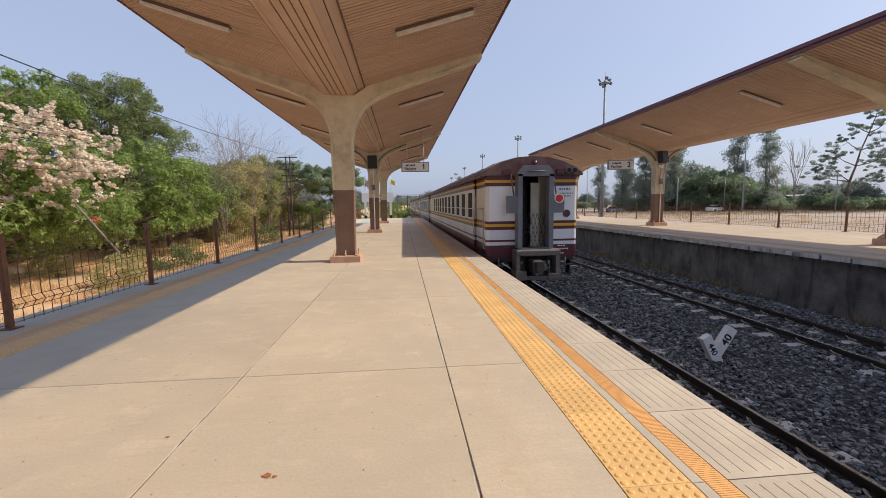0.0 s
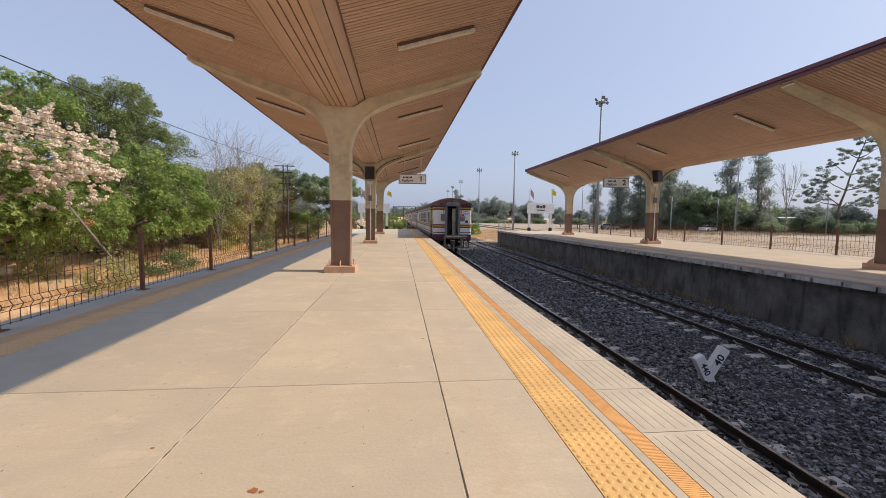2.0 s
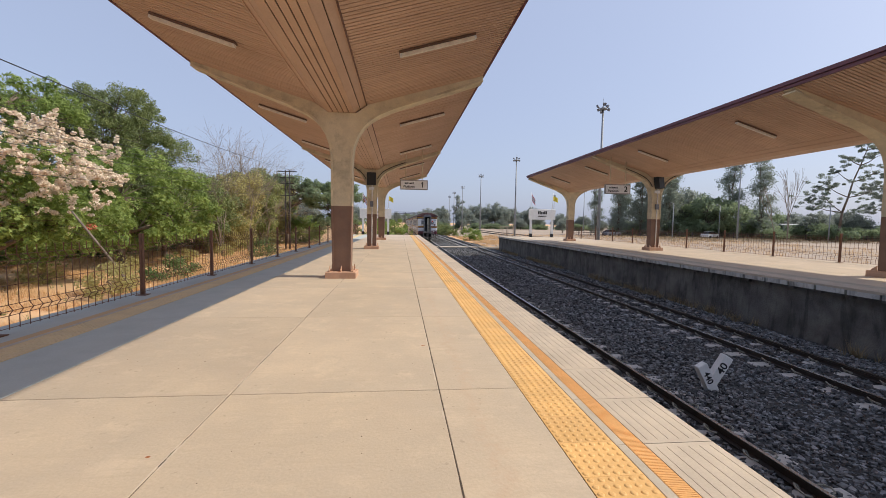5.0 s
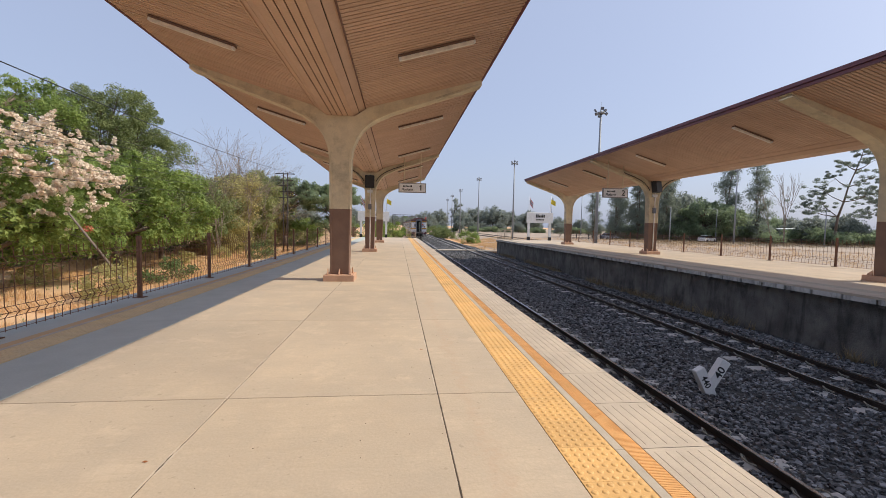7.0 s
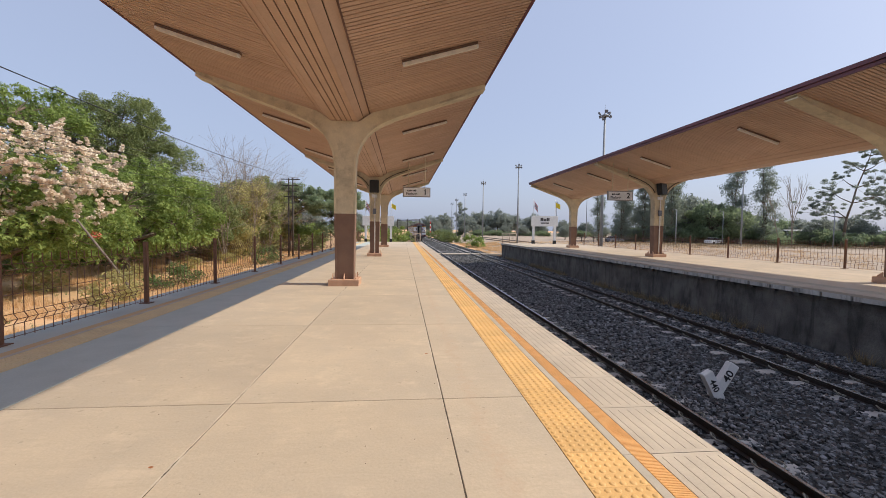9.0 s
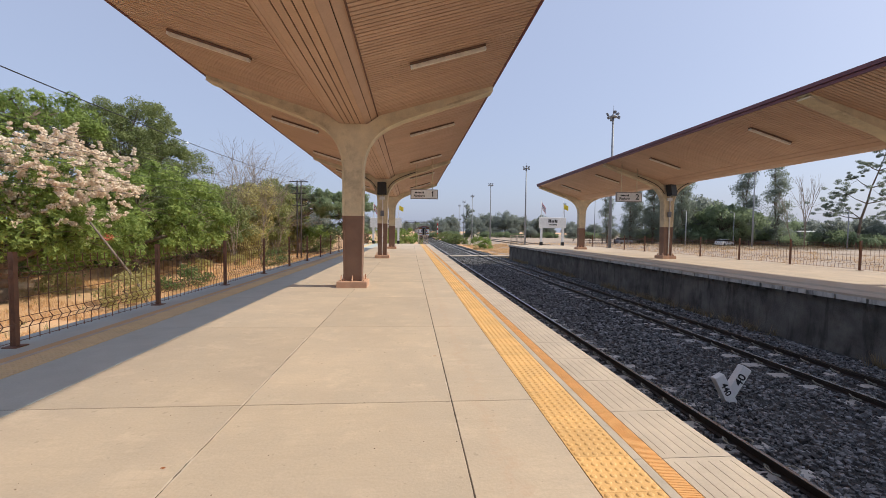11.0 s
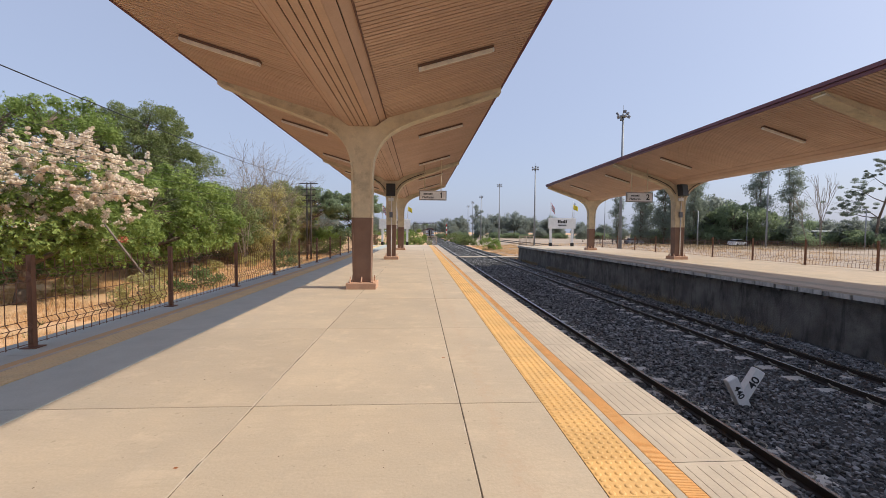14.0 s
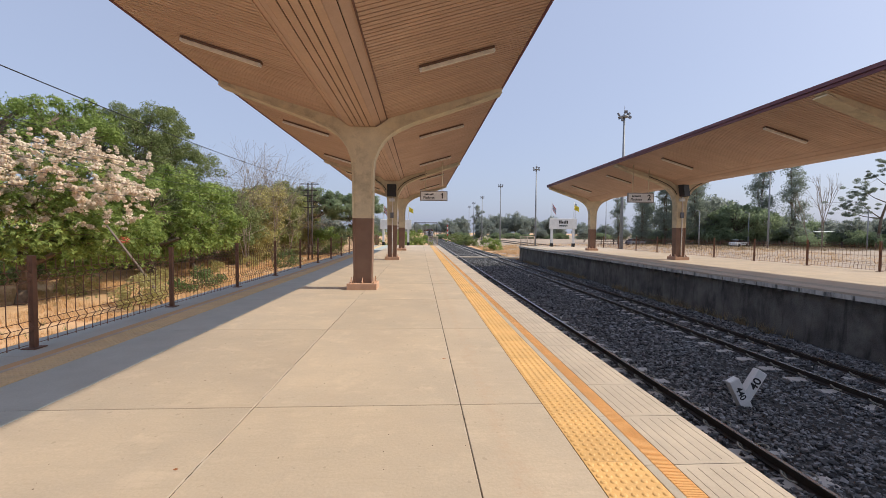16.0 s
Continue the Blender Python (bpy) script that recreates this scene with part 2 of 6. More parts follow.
def shared(fn, name, *mats):
    bm = bmesh.new()
    fn(bm)
    return mesh_of(bm, name, *mats)

def domes(bm, w, l, nx, ny, r=0.0225, h=0.0065):
    for i in range(nx):
        for j in range(ny):
            cx, cy = (i + 0.5) * w / nx, (j + 0.5) * l / ny
            rings = [[bm.verts.new((cx + r * q * math.cos(a), cy + r * q * math.sin(a), h * z)) for a in (math.pi * k / 4 for k in range(8))] for q, z in ((1.0, 0.0), (0.82, 0.62), (0.5, 1.0))]
            bm.faces.new(rings[2])
            for lo, hi in zip(rings[:-1], rings[1:]):
                for k in range(8):
                    bm.faces.new((lo[k], lo[(k + 1) % 8], hi[(k + 1) % 8], hi[k])).smooth = True

def tact_tile(bm):
    cbox(bm, 0.001, TILE - 0.001, 0.001, TILE - 0.001, -0.04, 0.0, 0.0015)
    domes(bm, TILE, TILE, 6, 6)

def orange_tile(bm):
    box(bm, 0.002, 0.130, 0.001, EDGE_L - 0.001, -0.04, -0.003)
    n = 46
    for i in range(n):
        y = (i + 0.25) * EDGE_L / n
        box(bm, 0.004, 0.128, y, y + EDGE_L / n * 0.55, -0.004, 0.0)

def edge_tile(bm):
    w, l = 0.51, EDGE_L
    box(bm, 0.003, w, 0.004, l - 0.004, -0.06, -0.012)
    g = 0.0055
    xs = [0.003] + [0.055 + i * 0.08 for i in range(6)] + [w]
    for i in range(len(xs) - 1):
        box(bm, xs[i] + (g / 2 if i else 0), xs[i + 1] - (g / 2 if i < len(xs) - 2 else 0), 0.05, l - 0.05, -0.0125, 0.0)
    box(bm, 0.003, w, 0.004, 0.05, -0.0125, 0.0)
    box(bm, 0.003, w, l - 0.05, l - 0.004, -0.0125, 0.0)

def grey_tile(bm):
    cbox(bm, 0.001, 0.069, 0.002, EDGE_L - 0.002, -0.04, 0.0, 0.003)

ME_TACT = shared(tact_tile, "tactile_tile", M_TACT)
ME_ORNG = shared(orange_tile, "ribbed_tile", M_ORNG)
ME_EDGE = shared(edge_tile, "edge_tile", M_EDGE)
ME_GREY = shared(grey_tile, "border_tile", M_GREY)

def strip_rows(parent, x, y0, y1, step, me, name, z=0.0, flip=False):
    n = int(round((y1 - y0) / step))
    for i in range(n):
        o = new(name, me)
        o.parent = parent
        o.matrix_basis = Matrix.LocRotScale((x, y0 + i * step + (step if flip else 0), z), Euler((0, 0, math.pi if flip else 0)), None)

def joined(me_bm, x, y0, y1, step, flip=False):
    """The same pieces in one mesh, for the stretch that nobody can count."""
    bm = bmesh.new()
    n = int((y1 - y0) / step)
    for i in range(n):
        me_bm(bm)
    per = len(bm.verts) // n
    bm.verts.ensure_lookup_table()
    for i in range(n):
        for v in bm.verts[i * per:(i + 1) * per]:
            if flip:
                v.co.x, v.co.y = -v.co.x, step - v.co.y
            v.co.x += x
            v.co.y += y0 + i * step
    return bm

def trail(m, centre, tone):
    """A faint meandering dried-water mark along the slab's length."""
    n, l = m.node_tree.nodes, m.node_tree.links
    base = n["Principled BSDF"].inputs["Base Color"]
    old = base.links[0].from_socket
    xyz = n.new("ShaderNodeSeparateXYZ")
    tc = n.new("ShaderNodeTexCoord")
    l.new(tc.outputs["Object"], xyz.inputs[0])
    def noisy(scale, detail):
        z = n.new("ShaderNodeTexNoise")
        z.inputs["Scale"].default_value, z.inputs["Detail"].default_value, z.inputs["Roughness"].default_value = scale, detail, 0.65
        l.new(tc.outputs["Object"], z.inputs["Vector"])
        return z.outputs[0]
    def calc(op, a, c):
        x = n.new("ShaderNodeMath")
        x.operation = op
        for i, v in enumerate((a, c)):
            if isinstance(v, float):
                x.inputs[i].default_value = v
            else:
                l.new(v, x.inputs[i])
        return x.outputs[0]
    off = calc("SUBTRACT", xyz.outputs[0], centre)
    off = calc("ADD", off, calc("MULTIPLY", calc("SUBTRACT", noisy(4.0, 5.0), 0.5), 0.5))
    band = n.new("ShaderNodeMapRange")
    band.inputs["From Min"].default_value, band.inputs["From Max"].default_value = 0.09, 0.02
    l.new(calc("ABSOLUTE", off, 0.0), band.inputs["Value"])
    spot = n.new("ShaderNodeMapRange")
    spot.inputs["From Min"].default_value, spot.inputs["From Max"].default_value = 0.38, 0.62
    l.new(noisy(14.0, 6.0), spot.inputs["Value"])
    mx = n.new("ShaderNodeMix")
    mx.data_type = "RGBA"
    l.new(calc("MULTIPLY", calc("MULTIPLY", band.outputs[0], spot.outputs[0]), 0.75), mx.inputs[0])
    l.new(old, mx.inputs[6])
    mx.inputs[7].default_value = (*tone, 1)
    l.new(mx.outputs[2], base)

M_SLABT = M_SLAB.copy()
M_SLABT.name = "platform concrete with water mark"
trail(M_SLABT, 0.25, (0.50, 0.375, 0.265))

def platform_one():
    bm = bmesh.new()
    slab(bm, [(P1_L, -1.5), (P1_R - 0.14, -1.5), (P1_R - 0.14, -0.2), (P1_R - 0.01, -0.2), (P1_R - 0.01, -0.062), (1.125, -0.062), (1.125, -0.005), (-4.065, -0.005), (-4.065, -0.062), (P1_L + 0.005, -0.062)], BACK, P1_END)
    p = solo("platform_1", bm, [M_JOINT], "long concrete station platform with yellow tactile strips", "platform", "structure")
    # cast concrete slabs
    xs = [1.115, 0.375, -1.435, -3.245, -4.06]
    meshes = []
    for a, b in zip(xs[1:], xs[:-1]):
        w, l = b - a, SLAB_L
        # outermost slabs lie in the canopy's shadow and get the shade-toned grey
        meshes.append((a, shared(lambda q: cbox(q, 0.004, w - 0.004, 0.005, l - 0.005, -0.05, 0.0, 0.003), "slab", M_SLABT if a > 0 else M_SLAB if a > -4 else M_PAVE)))
    first = SLAB_Y0 - 4 * SLAB_L
    for k in range(19):
        y = first + k * SLAB_L
        if y + SLAB_L > P1_END + 0.5:
            break
        for a, me in meshes:
            o = new("slab", me)
            o.parent = p
            o.location = (a, y, 0)
    bm = bmesh.new()
    box(bm, -4.06, 1.115, BACK, first, -0.07, -0.001)
    box(bm, -4.06, 1.115, first + 19 * SLAB_L, P1_END + 0.0, -0.07, -0.001)
    part("slab", bm, M_SLAB, p)
    t0 = 2.10 - 20 * TILE
    strip_rows(p, 1.115, t0, 48.8, TILE, ME_TACT, "tactile_tile")
    e0 = 2.83 - 10 * EDGE_L
    strip_rows(p, 1.507, e0, 48.5, EDGE_L, ME_GREY, "border_tile")
    strip_rows(p, 1.578, e0, 48.5, EDGE_L, ME_ORNG, "ribbed_tile")
    strip_rows(p, 1.71, e0, 48.5, EDGE_L, ME_EDGE, "edge_tile")
    # worn mirror strips along the fence
    bm = joined(tact_tile, -4.065, 2.5, 45, TILE, True)
    part("tactile_strip", bm, M_TACT2, p, "faded dusty yellow tactile strip")
    tagged(bpy.data.objects["tactile_strip"], kind="stuff")
    bm = bmesh.new()
    box(bm, -4.455, -4.066, BACK, 2.498, -0.04, 0.0)
    box(bm, -4.455, -4.066, 2.5 + 108 * TILE, P1_END, -0.04, 0.0)
    part("tactile_strip", bm, M_TACT2, p)
    bm = bmesh.new()
    box(bm, -4.53, -4.457, BACK, P1_END, -0.05, 0.0)
    part("border_strip", bm, M_GREY, p)
    bm = bmesh.new()
    box(bm, -4.66, -4.532, BACK, P1_END, -0.05, 0.001)
    part("ribbed_strip", bm, M_ORNG2, p, "faded orange strip beside the fence")
    bm = bmesh.new()
    for k in range(26):
        box(bm, P1_L, -4.662, -10 + k * 2.205 + 0.003, -10 + (k + 1) * 2.205 - 0.003, -0.061, 0.0)
    part("edge_paving", bm, M_PAVE, p)
    bm = bmesh.new()
    for s0, s1 in ((BACK, t0), (t0 + 140 * TILE, P1_END)):
        box(bm, 1.117, 1.503, s0, s1, -0.05, -0.002)
    part("tactile_strip", bm, M_TACT, p)
    bm = bmesh.new()
    box(bm, 1.508, P1_R, BACK, e0, -0.06, -0.002)
    box(bm, 1.508, P1_R, e0 + 72 * EDGE_L, P1_END, -0.06, -0.002)
    part("edge_paving", bm, M_EDGE, p)
    # rust mark and pale scuffs on the slabs
    rng = random.Random(3)
    bm = bmesh.new()
    for cx, cy, r in ((-0.78, 2.42, 0.026), (-0.735, 2.405, 0.014), (-1.56, 2.9, 0.013), (0.3, 5.2, 0.02)):
        v = [bm.verts.new((cx + r * rng.uniform(0.7, 1.3) * math.cos(a), cy + r * rng.uniform(0.6, 1.2) * math.sin(a), 0.0025)) for a in (k * math.pi / 5 for k in range(10))]
        bm.faces.new(v)
    part("rust_mark", bm, M_RUST, p, "small rust stain")
    # blown grit and leaf crumbs
    bm = bmesh.new()
    for k in range(170):
        x, y = rng.uniform(-3.2, 1.05), 1.6 + 20 * rng.random() ** 1.6
        r, a0 = rng.uniform(0.002, 0.0065), rng.uniform(0, 6.28)
        lo = [bm.verts.new((x + r * rng.uniform(0.5, 1.3) * math.cos(a0 + a), y + r * rng.uniform(0.5, 1.3) * math.sin(a0 + a), 0.001)) for a in (0, 1.3, 2.5, 3.8, 5.1)]
        tip = bm.verts.new((x, y, 0.004 + r * 0.3))
        for i in range(5):
            bm.faces.new((lo[i], lo[(i + 1) % 5], tip))
    tagged(part("grit", bm, M_GRIT, p, "scattered dark grit and leaf crumbs"), kind="stuff")
    # broken, crumbling places along the long joints
    bm = bmesh.new()
    for k in range(150):
        x = rng.choice((0.375, 0.375, -1.435))
        y = 1.4 + 16 * rng.random() ** 1.4
        w, l, z = rng.uniform(0.003, 0.0065), rng.uniform(0.02, 0.10), 0.0015 + k * 2e-6
        bm.faces.new([bm.verts.new((x + rng.uniform(-0.003, 0.003) + w * math.cos(a) * rng.uniform(0.5, 1.2), y + l * math.sin(a) * rng.uniform(0.7, 1.1), z)) for a in (k2 * math.pi / 5 for k2 in range(10))])
    part("joint_chip", bm, M_JOINT, p, "crumbled dark joint edges")
    bm = bmesh.new()
    for k in range(130):
        x = rng.choice((0.362, -1.425, -1.445, -3.235))
        y = 1.4 + 18 * rng.random() ** 1.3
        w, l, z = rng.uniform(0.003, 0.007), rng.uniform(0.04, 0.3), 0.001 + k * 2e-6
        bm.faces.new([bm.verts.new((x + rng.uniform(-0.003, 0.003) + w * math.cos(a) * rng.uniform(0.5, 1.2), y + l * math.sin(a) * rng.uniform(0.7, 1.1), z)) for a in (k2 * math.pi / 5 for k2 in range(10))])
    part("joint_grout", bm, M_GROUT, p, "pale grout smeared beside the joints")
    return p

def platform_two():
    bm = bmesh.new()
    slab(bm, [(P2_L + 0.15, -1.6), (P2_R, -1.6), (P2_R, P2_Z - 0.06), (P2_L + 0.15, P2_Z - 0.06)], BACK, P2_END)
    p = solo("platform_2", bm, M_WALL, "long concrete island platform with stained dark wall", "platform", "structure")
    bm = bmesh.new()
    n = 0
    y = BACK
    rng = random.Random(5)
    while y < P2_END - 0.2:
        d = 0.735
        box(bm, P2_L + rng.uniform(-0.01, 0.01), P2_L + 0.3, y + 0.03, min(y + d - 0.03, P2_END), P2_Z - 0.17, P2_Z - 0.05)
        y += d
    part("edge_beam", bm, M_LIP, p, "stained concrete edge beam")
    bm = bmesh.new()
    y = BACK
    while y < P2_END - 0.2:
        box(bm, P2_L + 0.03, P2_L + 0.16, y + 0.60, y + 0.76, P2_Z - 0.24, P2_Z - 0.17)
        y += 0.735
    part("bracket", bm, M_WALL, p)
    me = shared(lambda q: cbox(q, 0.004, 2.0, 0.004, SLAB_L - 0.004, -0.055, 0.0, 0.005), "slab", M_SLAB)
    for k in range(13):
        yy = 6.0 + k * SLAB_L
        for a in (P2_L + 1.055, P2_L + 3.055, P2_L + 5.055):
            o = new("slab", me)
            o.parent = p
            o.location = (a, yy, P2_Z)
    bm = bmesh.new()
    box(bm, P2_L + 1.055, P2_R, BACK, 6.0, -0.05 + P2_Z, P2_Z - 0.001)
    box(bm, P2_L + 7.1, P2_R, 6.0, P2_END, -0.05 + P2_Z, P2_Z - 0.001)
    box(bm, P2_L + 1.055, P2_L + 7.1, 6 + 13 * SLAB_L, P2_END, -0.05 + P2_Z, P2_Z - 0.001)
    part("paving", bm, M_SLAB, p)
    strip_rows(p, P2_L + 0.66 + TILE, 8.0, 44.3, TILE, ME_TACT2, "tactile_tile", P2_Z, True)
    e0 = 8.0
    strip_rows(p, P2_L + 0.51, e0, 44.0, EDGE_L, ME_EDGE, "edge_tile", P2_Z, True)
    bm = bmesh.new()
    box(bm, P2_L + 0.512, P2_L + 0.655, BACK, P2_END, P2_Z - 0.05, P2_Z)
    part("border_strip", bm, M_GREY, p)
    bm = bmesh.new()
    box(bm, P2_L, P2_L + 1.05, BACK, 7.99, P2_Z - 0.06, P2_Z - 0.002)
    part("edge_paving", bm, M_EDGE, p)
    return p

M_TACT2 = mat("faded tactile yellow", (0.70, 0.54, 0.29), (0.62, 0.49, 0.29), 0.8, 3, 80, 0.1, stain=0.4, dark=(0.34, 0.28, 0.18))
M_ORNG2 = mat("faded orange strip", (0.60, 0.38, 0.18), (0.54, 0.39, 0.23), 0.8, 3, 80, 0.1, stain=0.5, dark=(0.34, 0.29, 0.2))
M_GRIT = mat("dark grit", (0.24, 0.18, 0.125), None, 0.9, 30, 80, 0.2)
M_GROUT = mat("pale grout", (0.66, 0.57, 0.45), None, 0.9, 6, 60, 0.1)
M_RUST = mat("rust", (0.36, 0.13, 0.04), None, 0.9, 20, 80, 0.1)
M_GREYTACT = mat("greyed tactile", (0.50, 0.45, 0.36), None, 0.8, 3, 80, 0.1, stain=0.3)
ME_TACT2 = shared(tact_tile, "tactile_tile", M_GREYTACT)

# ---------- tracks ----------
def rail_profile(cx, z):
    return [(cx - 0.055, z - 0.13), (cx + 0.055, z - 0.13), (cx + 0.055, z - 0.118), (cx + 0.009, z - 0.10), (cx + 0.009, z - 0.04), (cx + 0.032, z - 0.03), (cx + 0.032, z - 0.003),
            (cx - 0.032, z - 0.003), (cx - 0.032, z - 0.03), (cx - 0.009, z - 0.04), (cx - 0.009, z - 0.10), (cx - 0.055, z - 0.118)]

def sleeper_mesh(bm):
    w = 0.115
    prof = [(-0.98, -0.16), (0.98, -0.16), (0.98, 0.0), (0.30, 0.0), (0.22, -0.03), (-0.22, -0.03), (-0.30, 0.0), (-0.98, 0.0)]
    A = [bm.verts.new((x, -w, z)) for x, z in prof]
    B = [bm.verts.new((x, w, z)) for x, z in prof]
    fs = [bm.faces.new(A), bm.faces.new(B[::-1])]
    for i in range(8):
        j = (i + 1) % 8
        fs.append(bm.faces.new((A[j], A[i], B[i], B[j])))
    bmesh.ops.recalc_face_normals(bm, faces=fs)

def clip_mesh(bm):
    pts = [(0.055, -0.05, 0.0), (0.07, -0.075, 0.05), (0.11, -0.065, 0.075), (0.145, -0.01, 0.07), (0.14, 0.05, 0.06), (0.10, 0.07, 0.05), (0.045, 0.03, 0.02), (0.04, -0.01, 0.012)]
    for a, b in zip(pts[:-1], pts[1:]):
        rod(bm, a, b, 0.0085, 0.0085, 5)

ME_SLEEPER = shared(sleeper_mesh, "sleeper", M_SLEEPER)
ME_CLIP = shared(clip_mesh, "rail_clip", M_CLIP)

def track(cx, y0, y1, name, near=48, clips=True, z=RAIL_Z):
    t = thing(name, "metre-gauge railway track on dark ballast", "track", "", "structure", (cx, 0, z))
    for s in (-1, 1):
        bm = bmesh.new()
        slab(bm, rail_profile(s * 0.533, 0), y0, y1)
        r = part("rail", bm, M_RAIL, t, "rusty dark steel rail with a polished head")
        bm = bmesh.new()
        box(bm, s * 0.533 - 0.024, s * 0.533 + 0.024, y0, y1, -0.0029, 0.0)
        part("rail_head", bm, M_RAILTOP, r)
    n = int(near / 0.65)
    for i in range(n):
        y = 1.3 + (i - 10) * 0.65
        o = new("sleeper", ME_SLEEPER)
        o.parent = t
        o.location = (0, y, -0.13)
        if clips and y < 17:
            for s in (-1, 1):
                for side in (-1, 1):
                    c = new("rail_clip", ME_CLIP)
                    c.parent = t
                    c.matrix_basis = pose(s * 0.533, y, -0.13, 0, 0, 0 if side > 0 else 180) @ Matrix.Scale(1.3, 4)
    bm = bmesh.new()
    y = 1.3 + (n - 10 if n else -10) * 0.65
    while y < min(y1, 140):
        box(bm, -0.98, 0.98, y - 0.11, y + 0.11, -0.26, -0.132)
        y += 0.65
    o = part("sleepers", bm, M_SLEEPER, t)
    tagged(o, kind="stuff")

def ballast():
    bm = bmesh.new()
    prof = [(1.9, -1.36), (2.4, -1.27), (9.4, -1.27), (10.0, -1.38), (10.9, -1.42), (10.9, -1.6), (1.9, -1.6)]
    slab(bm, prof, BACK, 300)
    solo("ballast_bed", bm, M_BED, "bed of crushed stone under the tracks, gap shade in its colour", "ballast", "stuff")
    rng = np.random.default_rng(7)
    def stones(n, x0, x1, y0, y1, size, z):
        x, y = rng.uniform(x0, x1, n), rng.uniform(0, 1, n) ** 1.35 * (y1 - y0) + y0
        s = size * rng.uniform(0.6, 1.35, n)
        zz = z + rng.uniform(-0.02, 0.022, n) + 0.025 * np.sin(x * 2.1 + y * 0.7) * np.sin(y * 1.3)
        zz = np.where(x > 9.3, zz - (x - 9.3) * 0.12, zz)
        # keep the sleepers' ends bare
        for c in (TRACK_1, TRACK_2):
            on = (np.abs(x - c) < 0.95) & (np.abs((y - 1.3 + 0.325) % 0.65 - 0.325) < 0.10)
            zz = np.where(on & (rng.uniform(0, 1, n) < (0.93 if c == TRACK_2 else 0.62)), zz - 0.09, zz)
            zz = np.where(np.abs(np.abs(x - c) - 0.533) < 0.09, zz - 0.05, zz)
        q = np.array([(-1, -1, -1), (1, -1, -1), (1, 1, -1), (-1, 1, -1), (-1, -1, 1), (1, -1, 1), (1, 1, 1), (-1, 1, 1)], float) * 0.5
        v = q[None] * rng.uniform(0.45, 1.15, (n, 8, 1)) * rng.uniform(0.7, 1.2, (n, 1, 3))
        a, b = rng.uniform(0, 6.28, n), rng.uniform(-0.6, 0.6, n)
        ca, sa, cb, sb = np.cos(a)[:, None], np.sin(a)[:, None], np.cos(b)[:, None], np.sin(b)[:, None]
        vx, vy, vz = v[..., 0], v[..., 1] * cb - v[..., 2] * sb, v[..., 1] * sb + v[..., 2] * cb
        out = np.stack((vx * ca - vy * sa, vx * sa + vy * ca, vz * 0.9), -1) * s[:, None, None]
        return out + np.stack((x, y, zz), -1)[:, None, :]
    V = np.concatenate([stones(36000, 2.25, 10.5, 2.0, 10.0, 0.054, -1.268), stones(9000, 2.25, 10.5, -6.0, 2.0, 0.085, -1.268), stones(24000, 2.25, 10.5, 9.8, 24.0, 0.075, -1.268), stones(14000, 2.25, 10.5, 23.8, 48.0, 0.11, -1.275), stones(9000, 2.25, 10.0, 47.5, 110.0, 0.13, -1.315)])
    n = len(V)
    F = np.array([(3, 2, 1, 0), (4, 5, 6, 7), (0, 1, 5, 4), (1, 2, 6, 5), (2, 3, 7, 6), (3, 0, 4, 7)])
    faces = (F[None] + 8 * np.arange(n)[:, None, None]).reshape(-1, 4)
    me = bpy.data.meshes.new("ballast")
    me.from_pydata(V.reshape(-1, 3), [], faces)
    me.materials.append(M_BALLAST)
    tagged(new("ballast", me), "loose dark grey crushed stone between the rails", "ballast", "", "stuff")

# ---------- canopies ----------
def rib_curve(s):
    """Lower edge of one rib arm from the shaft to the tip, (x, z) beside the axis."""
    return [(s * x, z) for x, z in ((0.265, 2.75), (0.272, 3.2), (0.31, 3.48), (0.41, 3.75), (0.56, 3.98), (0.74, 4.15), (0.98, 4.30), (1.35, 4.47), (2.0, 4.70), (2.8, 4.98), (3.70, 5.31), (3.70, 5.44))]

def soffit_z(d):
    return 4.53 + (abs(d) - 0.64) * (5.45 - 4.53) / (3.75 - 0.64) if abs(d) > 0.64 else 4.47

